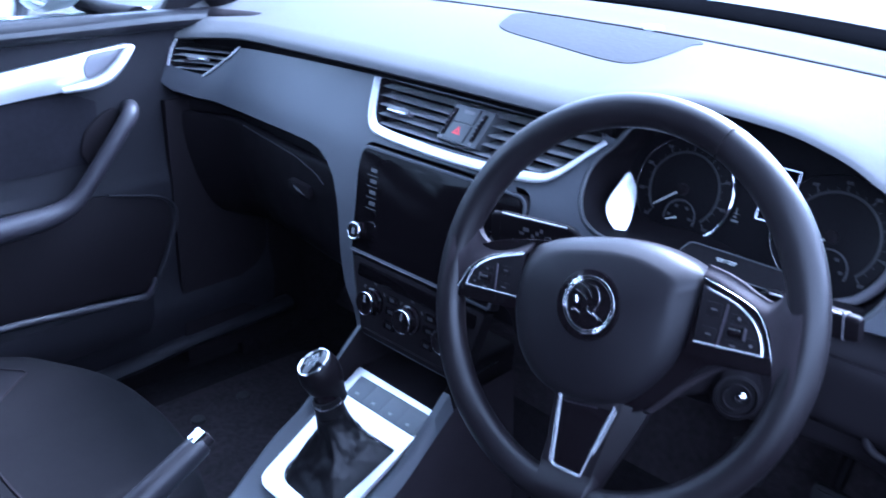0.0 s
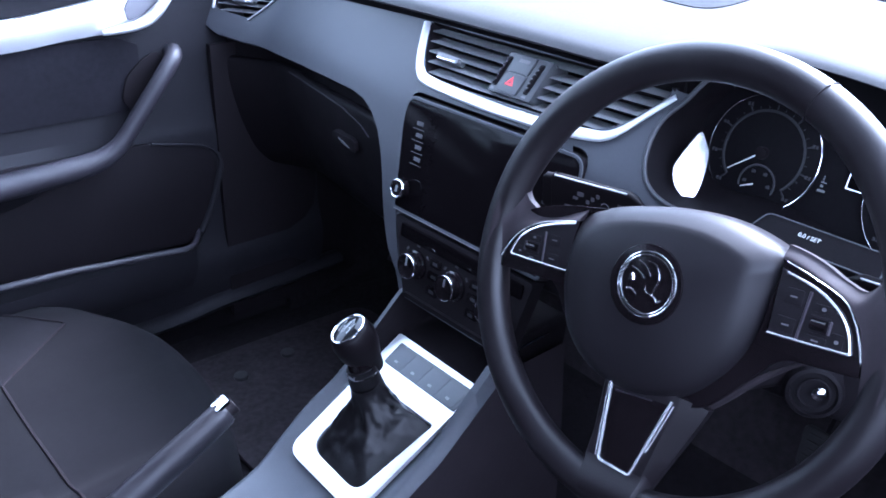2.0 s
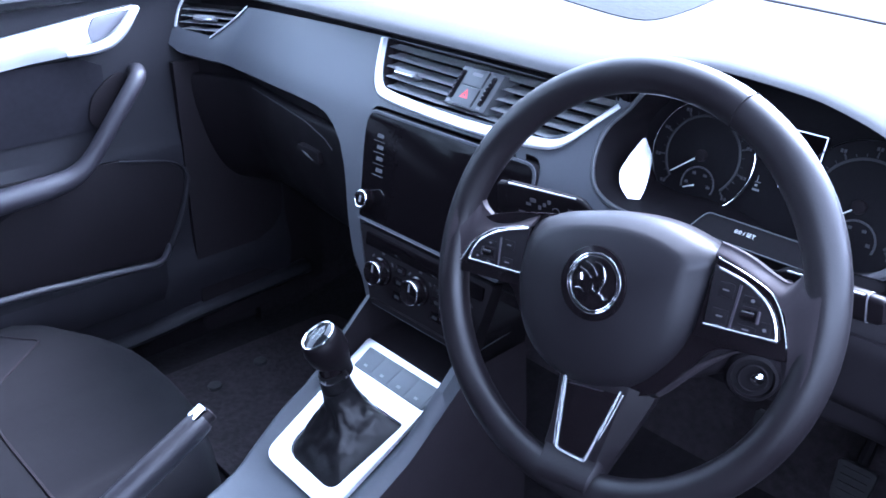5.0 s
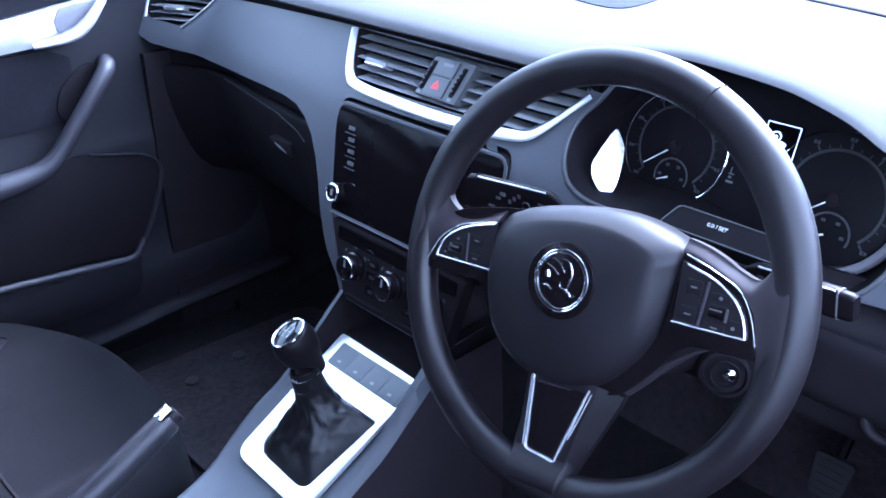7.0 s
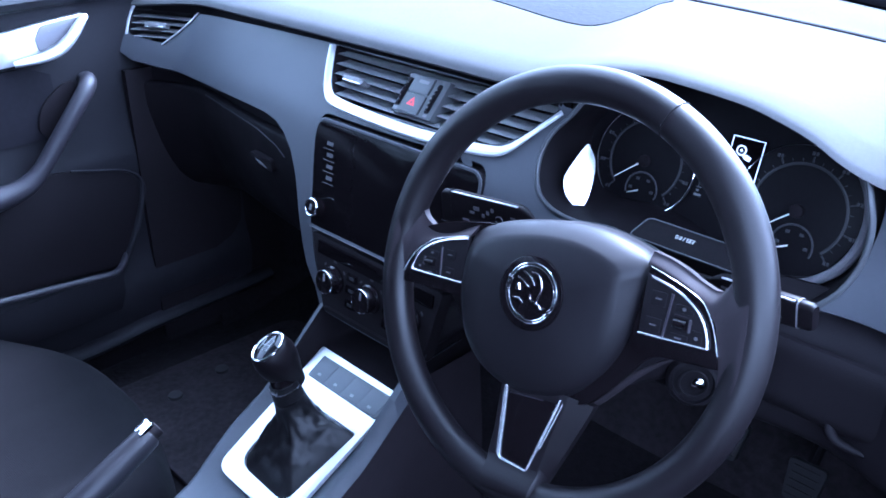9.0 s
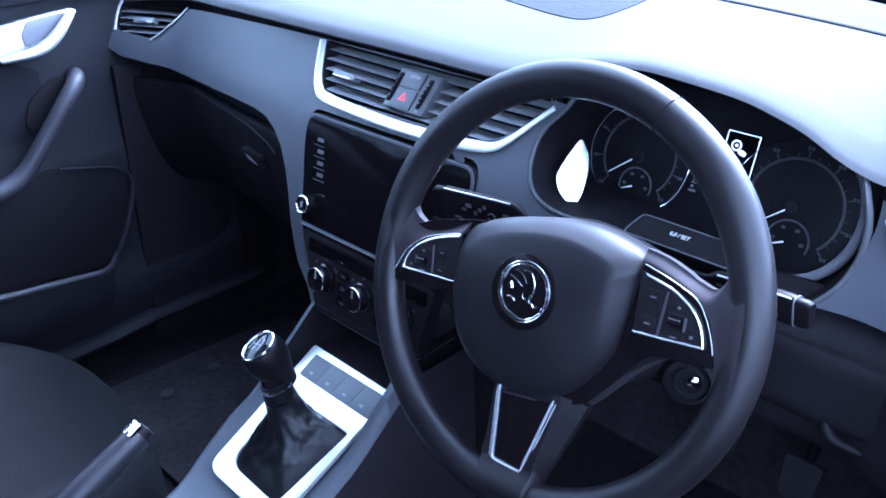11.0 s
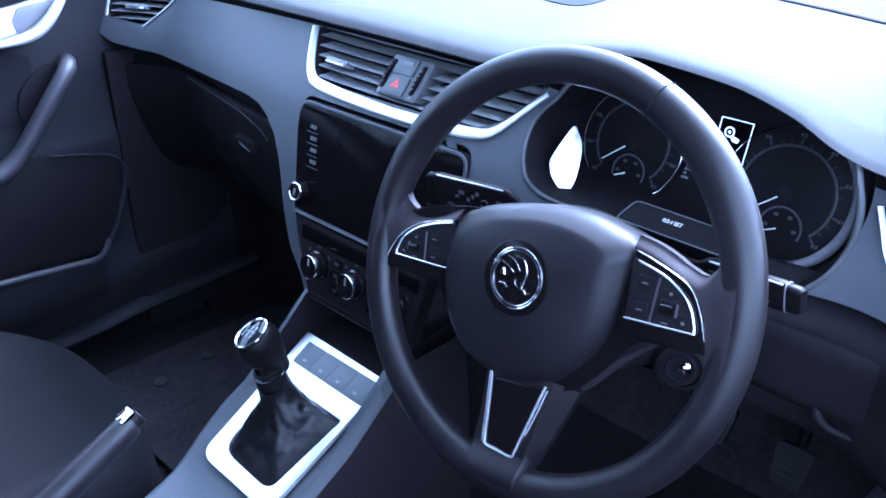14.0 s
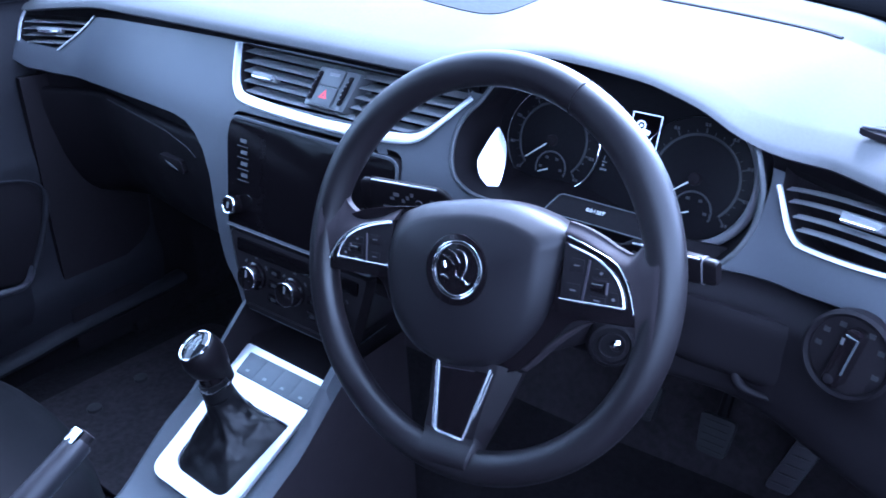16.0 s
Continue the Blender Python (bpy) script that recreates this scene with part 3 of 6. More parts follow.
U_R = [(0.5533, 0.7110), (0.5624, 0.6969), (0.5722, 0.6820), (0.5806, 0.6744), (0.5883, 0.6711), (0.6054, 0.6716), (0.627, 0.6742), (0.6488, 0.6780), (0.695, 0.6875)]
vent("side air vent by the driver's door with silver surround", VENT_R, [(U_R, 0.0031)], [0.6786, 0.6883, 0.6996, 0.7090], 0.55, 0.70, 0.6325, 0.7077, tall=0.0013, rise=0.125, deep=0.004)

# hazard switch block between the vents
LEAN = Matrix(((1, 0.24, 0, 0), (0, 1, 0, 0), (0, 0, 1, 0), (0, 0, 0, 1)))
m_h = face_frame(0.0313, 0.7170, 0.004) @ LEAN
haz = thing("hazard_switch_panel", "grey switch block with red hazard triangle between vents", "switch panel", tuple(on_face(0.0313, 0.7170, -0.02)))
part("body", prism(flat(rounded(rect(-0.0333, -0.0245, 0.0325, 0.0255), 0.002)), 0.03, m_h, 0.0012), M_HAZ, haz)
part("hazard_button", prism(flat(rounded(rect(-0.0215, -0.0225, 0.0105, 0.0010), 0.0015)), 0.004, m_h @ Matrix.Translation((0, 0, 0.0022)), 0.0008), M_HAZ, haz)
tri_o = [(0, 0.0062), (-0.0066, -0.0048), (0.0066, -0.0048)]
tri_i = [(0, 0.0016), (-0.0024, -0.0024), (0.0024, -0.0024)]
part("hazard_triangle", ring_plate(tri_o, tri_i, 0.0006, m_h @ Matrix.Translation((-0.0065, -0.0085, 0.0026))), M_RED, haz, "red hazard triangle")
part("warning_lamp", prism(flat(rounded(rect(-0.0215, 0.0030, 0.0105, 0.0240), 0.0015)), 0.004, m_h @ Matrix.Translation((0, 0, 0.0022)), 0.0008), M_HAZ, haz, "blank grey indicator field")
part("lamp_print", prism(flat(rounded(rect(-0.0120, 0.0155, 0.0040, 0.0195), 0.001)), 0.0004, m_h @ Matrix.Translation((0, 0, 0.0026))), M_CUP, haz)
for x in (-0.0280, 0.0210):
    slot_m = m_h @ Matrix.Translation((x, 0.001, 0.0))
    part("wheel_slot", prism(flat(rounded(rect(-0.0036, -0.0185, 0.0036, 0.0185), 0.003)), 0.004, slot_m @ Matrix.Translation((0, 0, 0.0006))), M_HOLE, haz, "dark slot of the thumb wheel")
    part("thumb_wheel", sweep([(0, -0.015, -0.0005), (0, -0.008, 0.0018), (0, 0, 0.0026), (0, 0.008, 0.0018), (0, 0.015, -0.0005)], 0.0024, 10, m=slot_m), M_DARK, haz, "ribbed black vent thumb wheel")
    for k in range(-2, 3):
        part("wheel_rib", sweep([(-0.0012, k * 0.0055, 0.0050 - abs(k) * 0.0010), (0.0012, k * 0.0055, 0.0050 - abs(k) * 0.0010)], 0.0007, 6, m=slot_m), M_CUP, haz)
for x, z in ((-0.0285, -0.0205), (0.0215, -0.0205)):
    part("position_print", prism(flat(rounded(rect(x - 0.0028, z - 0.0016, x + 0.0028, z + 0.0016), 0.001)), 0.0003, m_h @ Matrix.Translation((0, 0, 0.0004))), M_CUP, haz)

# ---- infotainment screen ----
m_s = face_frame(SX, 0.597, 0.0)
scr = thing("infotainment_screen", "dark glass touch screen switched off in the centre stack", "car screen", tuple(on_face(CX, 0.597, -0.02)))
sh = 0.069
glass_out = flat(rounded([(-0.137, -sh), (0.112, -sh), (0.128, 0.045), (0.123, sh + 0.002), (-0.158, sh + 0.001), (-0.163, 0.045)], [0.003, 0.003, 0.03, 0.014, 0.012, 0.03], 6))
part("surround", prism([(x * 1.025, y * 1.035) for x, y in glass_out], 0.02, m_s, 0.003, top=-0.003), M_HOLE, scr)
part("edge_ring", sweep([(x * 1.0, y * 1.0, -0.001) for x, y in glass_out], 0.0024, 8, True, flat=0.6, m=m_s), M_DECOR, scr, "thin grey edge ring")
part("screen_glass", prism(glass_out, 0.01, m_s, 0.0015, top=0.0), M_SCREEN, scr, "glossy black screen glass")
part("lower_strip", sweep([(-0.137, -sh - 0.002, 0.0), (0.03, -sh - 0.002, 0.0)], 0.0006, 8, m=m_s), M_CUP, scr, "thin bright strip below the screen")
for side in (-1, 1):
    for k in range(4):
        y = 0.042 - 0.0145 * k
        x = (0.5 if side < 0 else 0.39) * 2 * side * (0.128 - 0.0035 * k)
        part("touch_key", prism(rect(x - 0.006, y - 0.0025, x + 0.006, y + 0.0025), 0.0003, m_s @ Matrix.Translation((0, 0, 0.0004))), M_PRINT, scr, "printed key symbol")
        part("key_divider", prism(rect(x - 0.011, y - 0.0078, x + 0.010, y - 0.0068), 0.0003, m_s @ Matrix.Translation((0, 0, 0.0004))), M_PRINT, scr)
    km = m_s @ Matrix.Translation((-0.127 if side < 0 else 0.098, -0.043, 0.0))
    knob = part("rotary_knob", loft([[(r * math.cos(a), r * math.sin(a), z) for a in np.linspace(0, 2 * math.pi, 25)[:-1]] for r, z in ((0.0125, 0.0), (0.0122, 0.010), (0.0112, 0.0125), (0.009, 0.013))], False, True), M_GLOSS, scr, "small black rotary knob")
    knob.data.transform(km)
    part("knob_ring", sweep([(0.0108 * math.cos(a), 0.0108 * math.sin(a), 0.0125) for a in np.linspace(0, 2 * math.pi, 25)[:-1]], 0.0014, 8, True, m=km), M_CHROME, knob, "chrome knob ring")
    part("knob_mark", prism(rect(-0.002, -0.004, 0.002, 0.004), 0.0003, km @ Matrix.Translation((0, 0, 0.0134))), M_GREYPRINT, knob)

# ---- climate panel ----
m_c = face_frame(SX, 0.474, 0.0)
cli = thing("climate_panel", "black heater control panel with three chrome-ringed knobs", "climate control", tuple(on_face(CX, 0.474, -0.02)))
part("panel", prism(flat(rounded([(-0.096, -0.052), (0.090, -0.052), (0.110, 0.050), (-0.132, 0.050)], 0.006)), 0.02, m_c, 0.002), M_HOLE, cli)
for k in range(3):
    x = -0.079 + 0.071 * k
    km = m_c @ Matrix.Translation((x + 0.0, -0.001, 0.0)) @ Matrix.Scale(0.9, 4)
    base = part("knob", loft([[(r * math.cos(a), r * math.sin(a), z) for a in np.linspace(0, 2 * math.pi, 33)[:-1]] for r, z in ((0.0215, 0.0), (0.021, 0.004), (0.0185, 0.006), (0.0182, 0.018), (0.0165, 0.0205), (0.0145, 0.0195))], False, True), M_GLOSS, cli, "black heater knob")
    base.data.transform(km)
    part("knob_ring", sweep([(0.0172 * math.cos(a), 0.0172 * math.sin(a), 0.0195) for a in np.linspace(0, 2 * math.pi, 33)[:-1]], 0.0010, 8, True, m=km), M_CHROME, base, "chrome knob ring")
    part("pointer", prism(rect(-0.0015, 0.002, 0.0015, 0.013), 0.001, km @ Matrix.Translation((0, 0, 0.0203))), M_GREYPRINT, base)
    for a in (-50, 0, 50):
        part("knob_print", prism(rect(-0.003, -0.0015, 0.003, 0.0015), 0.0003, km @ Matrix.Rotation(radians(a), 4, "Z") @ Matrix.Translation((0, 0.0275, 0.0008))), M_PRINT, cli)
for k in range(2):
    bx = -0.0435 + 0.071 * k
    for y, w in ((0.013, 0.010), (-0.004, 0.011), (-0.024, 0.010)):
        part("button", prism(flat(rounded(rect(bx - w, y - 0.0055, bx + w, y + 0.0055), 0.002)), 0.004, m_c @ Matrix.Translation((0, 0, 0.002)), 0.001), M_GLOSS, cli)
        part("button_print", prism(rect(bx - 0.004, y - 0.002, bx + 0.004, y + 0.002), 0.0003, m_c @ Matrix.Translation((0, 0, 0.0024))), M_FAINT, cli)
part("display_strip", prism(flat(rounded(rect(-0.115, 0.026, 0.098, 0.044), 0.003)), 0.004, m_c @ Matrix.Translation((0, 0, 0.002)), 0.001), M_SCREEN, cli)

# ---- instrument cluster ----
clu = thing("instrument_cluster", "twin-dial instrument cluster under the dashboard hood", "instruments", (0.38, 0.29, 0.62))
cl_c = (0.375, 0.70)


def cluster_ring(s, dy, dz=0.0, out=0.0):
    return [Vector((lerp(cl_c[0], x, s), min(face_y(x, min(z, 0.738)), 0.215) + dy + 0.25 * max(0, z - 0.738), lerp(cl_c[1], z, s) + dz)) for x, z in CLUSTER]


part("shroud", loft([cluster_ring(1.0, -0.002), cluster_ring(0.985, 0.004), cluster_ring(0.96, 0.03), cluster_ring(0.93, 0.09)], False, False), M_DARK, clu, "dark dial shroud")
part("bezel", sweep(cluster_ring(0.998, 0.0), 0.0032, 10, True, flat=0.8), M_HAZ, clu, "thin grey bezel round the dials")
C_TILT = 0.28


def on_gauge(x, z, out=0.0):
    n = Vector((0, -1, C_TILT)).normalized()
    return Vector((x, 0.262 + C_TILT * (z - 0.69), z)) + n * out


m_g = frame_at(on_gauge(0.38, 0.69), (1, 0, 0), (0, C_TILT, 1))
part("face_plate", prism(flat(rounded([(-0.18, -0.085), (0.172, -0.085), (0.175, 0.045), (0.10, 0.085), (-0.10, 0.092), (-0.172, 0.05)], 0.02)), 0.006, m_g, top=-0.004), M_FACE, clu, "black dial face plate")

def dial(cx, cz, r, needle_deg, sub_deg):
    dm = frame_at(on_gauge(cx, cz), (1, 0, 0), (0, C_TILT, 1))
    d = part("dial", prism(circle(r, 48), 0.004, dm, 0.0006), M_FACE, clu, "black round dial")
    part("dial_ring", sweep([(r * math.cos(a), r * math.sin(a), 0.001) for a in np.linspace(0, 2 * math.pi, 61)[:-1]], 0.0007, 8, True, m=dm), M_CHROME, d, "thin chrome dial ring")
    part("scale_track", sweep([(0.72 * r * math.cos(a), 0.72 * r * math.sin(a), 0.0003) for a in np.linspace(radians(-45), radians(225), 50)], 0.0014, 6, m=dm, flat=0.25), M_FAINT, d, "faint grey scale track")
    for k in range(25):
        a = radians(225 - k * 270 / 24)
        big = k % 3 == 0
        part("tick", prism(rect(r * 0.755, -0.0003 - 0.0005 * big, r * (0.84 if big else 0.80), 0.0003 + 0.0005 * big), 0.0004, dm @ Matrix.Rotation(a, 4, "Z") @ Matrix.Translation((0, 0, 0.0006))), M_FAINT, d)
        if big:
            px, py = 0.89 * r * math.cos(a), 0.89 * r * math.sin(a)
            for o in (-0.0017, 0.0017):
                part("dial_mark", prism(rect(px + o - 0.0012, py - 0.0017, px + o + 0.0012, py + 0.0017), 0.0004, dm @ Matrix.Translation((0, 0, 0.0006))), M_PRINT, d)
    part("needle", prism([(-0.004, -0.0008), (-0.004, 0.0008), (r * 0.64, 0.0003), (r * 0.64, -0.0003)], 0.001, dm @ Matrix.Rotation(radians(needle_deg), 4, "Z") @ Matrix.Translation((0, 0, 0.005))), M_WHITE, d, "white needle")
    part("hub", prism(circle(r * 0.11, 24), 0.007, dm @ Matrix.Translation((0, 0, 0.006)), 0.002), M_HOLE, d)
    sm = dm @ Matrix.Translation((0.004, -r * 0.52, 0.001))
    part("sub_dial_ring", sweep([(r * 0.32 * math.cos(a), r * 0.32 * math.sin(a), 0) for a in np.linspace(radians(-20), radians(200), 24)], 0.0010, 6, m=sm), M_PRINT, d, "small gauge arc")
    part("sub_needle", prism([(0.003, -0.0008), (0.003, 0.0008), (r * 0.28, 0.0004), (r * 0.28, -0.0004)], 0.0006, sm @ Matrix.Rotation(radians(sub_deg), 4, "Z") @ Matrix.Translation((0, 0, 0.001))), M_WHITE, d)
    for a in (0, 60, 120, 180):
        part("sub_mark", prism(rect(-0.002, -0.0015, 0.002, 0.0015), 0.0003, sm @ Matrix.Translation((r * 0.22 * math.cos(radians(a)), r * 0.22 * math.sin(radians(a)), 0.0005))), M_PRINT, d)


dial(0.299, 0.692, 0.058, 220, 205)
dial(0.466, 0.688, 0.062, 220, 205)
part("cowl", sweep([on_gauge(0.466 + 0.0645 * math.cos(a), 0.688 + 0.0645 * math.sin(a), 0.008) for a in np.linspace(radians(-115), radians(60), 36)], lambda t: 0.0008 + 0.0042 * math.sin(math.pi * t) ** 0.6, 10), M_CUP, clu, "grey inner rim of the speed dial")
# the small lit display between the dials
m_d = frame_at(on_gauge(0.403, 0.714), (1, 0, 0), (0, C_TILT, 1))
disp = part("display", prism(rect(-0.018, -0.032, 0.0175, 0.028), 0.003, m_d @ Matrix.Translation((0, 0, 0.001))), M_SCREEN, clu, "small lit display between the dials")
part("display_frame", ring_plate(rect(-0.017, -0.031, 0.016, 0.027), rect(-0.0161, -0.0301, 0.0151, 0.0261), 0.0003, m_d @ Matrix.Translation((0, 0, 0.0014))), M_LIT, disp, "thin glowing white outline")
part("symbol", ring_plate(circle(0.0052, 28, -0.0055, 0.0140), circle(0.0038, 28, -0.0055, 0.0140), 0.0003, m_d @ Matrix.Translation((0, 0, 0.0014))), M_LIT, disp, "glowing round symbol")
part("symbol_hub", prism(circle(0.0015, 14, -0.0055, 0.0140), 0.0003, m_d @ Matrix.Translation((0, 0, 0.0014))), M_LIT, disp)
part("symbol_arrow", prism(flat(rounded([(-0.0040, 0.0105), (0.0010, 0.0108), (0.0062, 0.0090), (0.0050, 0.0050), (0.0000, 0.0058), (-0.0022, 0.0075)], 0.0006)), 0.0003, m_d @ Matrix.Translation((0, 0, 0.0014))), M_LIT, disp)
m_y = frame_at(on_gauge(0.366, 0.682), (1, 0, 0), (0, C_TILT, 1))
for x, y, w, h in ((0.0, 0.005, 0.0004, 0.003), (0.001, 0.0015, 0.003, 0.0005), (0.0, -0.002, 0.0014, 0.0012), (0.001, -0.0065, 0.0038, 0.0011)):
    part("warning_symbol", prism(rect(x - w, y - h, x + w, y + h), 0.0003, m_y @ Matrix.Translation((0, 0, 0.004))), M_GREYPRINT, clu)
# the trip reset bar with its printed legend
m_t = frame_at((0.392, 0.190, 0.657), (1, 0, 0), (0, 0.75, 0.6))
bar = part("reset_bar", prism(flat(rounded([(-0.055, -0.016), (0.074, -0.016), (0.068, 0.012), (-0.045, 0.012)], 0.006)), 0.02, m_t, 0.002), M_DARK, clu, "dark trip reset bar")
part("bar_edge", sweep([(x, y, 0.0) for x, y in flat(rounded([(-0.053, -0.0145), (0.072, -0.0145), (0.066, 0.0105), (-0.043, 0.0105)], 0.006))], 0.0007, 6, True, m=m_t), M_KEYPAD, bar, "thin grey raised edge")
part("legend", lettering("0.0 / SET", 0.0057, m_t @ Matrix.Translation((0.002, 0.0, 0.0004))), M_WHITE, bar, "white lettering 0.0 / SET")
# added crescent between shroud and dial, standing for a light patch there
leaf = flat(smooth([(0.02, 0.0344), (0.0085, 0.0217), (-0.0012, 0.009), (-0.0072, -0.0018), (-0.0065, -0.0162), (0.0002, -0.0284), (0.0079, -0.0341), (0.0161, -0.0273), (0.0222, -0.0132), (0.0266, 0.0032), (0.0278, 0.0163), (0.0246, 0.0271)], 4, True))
part("dial_glint", prism(leaf, 0.003, frame_at((0.2490, 0.2003, 0.6769), (0.631, 0.776, 0), (-0.341, 0.277, 0.898)), 0.0005), M_BRIGHT, clu, "bright crescent built for the light patch beside the dial")

# ---- steering wheel ----
A_W, PHI_W = radians(20), radians(7)
w_v0, w_n = Vector((0, math.sin(A_W), math.cos(A_W))), Vector((0, -math.cos(A_W), math.sin(A_W)))
w_u = math.cos(PHI_W) * Vector((1, 0, 0)) + math.sin(PHI_W) * w_v0
w_v = math.cos(PHI_W) * w_v0 - math.sin(PHI_W) * Vector((1, 0, 0))
MW = Matrix((w_u, w_v, w_n)).transposed().to_4x4()
MW.translation = Vector((0.36, 0.0, 0.66))
whl = thing("steering_wheel", "black leather three-spoke steering wheel with chrome trim", "steering wheel", (0.36, 0.06, 0.64))
RIM_R, RIM_W, RIM_C = 0.1780, -0.0242, 0.0011


def rim_r(t):
    a = 2 * math.pi * t
    grip = math.exp(-((math.sin(a) - 0.55) / 0.25) ** 2) * abs(math.cos(a))
    return 0.0158 + 0.0012 * grip


part("rim", sweep([(RIM_C + RIM_R * math.cos(a), RIM_R * math.sin(a), RIM_W) for a in np.linspace(0, 2 * math.pi, 145)[:-1]], rim_r, 24, True, flat=0.93, up=(0, 0, 1), m=MW), M_LEATHER, whl, "dark leather rim")
SEAM_A = radians(61.8)
seam_c, seam_e, seam_r = Vector((RIM_C + RIM_R * math.cos(SEAM_A), RIM_R * math.sin(SEAM_A), RIM_W)), Vector((math.cos(SEAM_A), math.sin(SEAM_A), 0)), rim_r(61.8 / 360)
part("seam", sweep([seam_c + (seam_r + 0.0001) * (math.cos(b) * seam_e + 0.93 * math.sin(b) * Vector((0, 0, 1))) for b in np.linspace(0, 2 * math.pi, 41)[:-1]], 0.0006, 6, True, m=MW), M_HOLE, whl, "stitched rim seam")

pad_out = flat(smooth([(0.0, 0.0636), (0.027, 0.0645), (0.049, 0.0622), (0.0707, 0.0566), (0.0845, 0.0505), (0.0925, 0.0415), (0.0917, 0.029), (0.0893, 0.0105), (0.0852, -0.0125), (0.0772, -0.0355),
                       (0.0635, -0.0565), (0.0455, -0.0755), (0.0253, -0.0862), (-0.0031, -0.0915), (-0.0278, -0.0905), (-0.0557, -0.0805), (-0.0767, -0.0615), (-0.0885, -0.038), (-0.0945, -0.0185), (-0.0972, 0.0019),
                       (-0.0940, 0.0265), (-0.0825, 0.0412), (-0.0698, 0.0479), (-0.052, 0.0542), (-0.0286, 0.0594)], 4, True))


FACET = ((0.955, -0.055), (1.0, -0.05), (1.0, -0.034), (0.992, -0.0275), (0.972, -0.0225), (0.90, -0.0160), (0.815, -0.0090), (0.78, -0.0070), (0.72, -0.0055), (0.5, -0.0024), (0.25, -0.0006), (0.06, 0.0))
DOMED = ((0.955, -0.055), (1.0, -0.05), (1.0, -0.032), (0.995, -0.027), (0.985, -0.0225), (0.955, -0.0178), (0.90, -0.0135), (0.85, -0.0112), (0.75, -0.0078), (0.55, -0.0036), (0.28, -0.0008), (0.06, 0.0))


def pad_loops():
    """The cover has a flat bevel along its top and sides that fades out towards the foot."""
    loops = []
    for (s0, w0), (s1, w1) in zip(DOMED, FACET):
        loop = []
        for x, y in pad_out:
            k = min(1.0, max(0.0, (y + 0.05) / 0.08))
            sc, w = lerp(s0, s1, k), lerp(w0, w1, k)
            loop.append(MW @ Vector((x * sc, -0.005 + (y + 0.005) * sc, w)))
        loops.append(loop)
    return loops


part("airbag_cover", loft(pad_loops(), True, True), M_AIRBAG, whl, "domed dark airbag cover", 50)
em = MW @ Matrix.Translation((0, 0.001, 0.0006))
emb = part("emblem", prism(circle(0.0318, 44, -0.0015, -0.0005), 0.006, em, 0.0015), M_GLOSS, whl, "round black and chrome emblem")
for r, w in ((0.0251, 0.0009), (0.0229, 0.0007)):
    part("emblem_ring", sweep([(r * math.cos(a), r * math.sin(a), 0.0006) for a in np.linspace(0, 2 * math.pi, 41)[:-1]], w, 8, True, m=em), M_CHROME, emb, "chrome ring")
# plain feathered shape inside the ring
for pts, r in (([(-0.0155, 0.0106), (-0.0078, 0.0076), (-0.003, 0.0039)], 0.0008), ([(-0.0108, 0.0164), (-0.0032, 0.0134), (0.0022, 0.0066)], 0.0008), ([(-0.0023, 0.0174), (0.0048, 0.0162), (0.0095, 0.0069), (0.0076, -0.003), (0.0053, -0.0083)], 0.0010),
               ([(-0.0002, -0.0011), (0.0, -0.0049), (0.0033, -0.0069)], 0.0006), ([(0.007, -0.0079), (0.0099, -0.0086), (0.0117, -0.0114), (0.0147, -0.0097)], 0.0009), ([(-0.0159, -0.0074), (-0.0118, -0.0068), (-0.0072, -0.0095)], 0.0009),
               ([(-0.0148, 0.0050), (-0.0139, 0.0028), (-0.0134, 0.0002)], 0.0024)):
    part("emblem_stroke", sweep([(p[0], p[1], 0.0006) for p in smooth(pts, 4)], r, 8, flat=0.7, m=em), M_CHROME, emb)

back_half = [(0.0, 0.052), (0.05, 0.05), (0.10, 0.044), (0.135, 0.036), (0.158, 0.024), (0.165, 0.005), (0.163, -0.018), (0.135, -0.022), (0.105, -0.026), (0.088, -0.046), (0.070, -0.068), (0.054, -0.082), (0.03, -0.088), (0.0, -0.090)]
back = flat(smooth(back_half + [(-x, y) for x, y in back_half[-2:0:-1]], 4, True))
part("back_cover", loft([[MW @ Vector((x, y, -0.026)) for x, y in back], [MW @ Vector((x * 0.99, y * 0.99, -0.0235)) for x, y in back], [MW @ Vector((x * 0.9, y * 0.9, -0.0235)) for x, y in back]], False, True), M_GLOSS, whl, "gloss black spoke backing")
part("hub_cover", loft([[MW @ Vector((x, y, -0.026)) for x, y in back], [MW @ Vector((x * 0.8, y * 0.85, -0.06)) for x, y in back], [MW @ Vector((x * 0.35, y * 0.6, -0.085)) for x, y in back]], False, True), M_HOLE, whl)
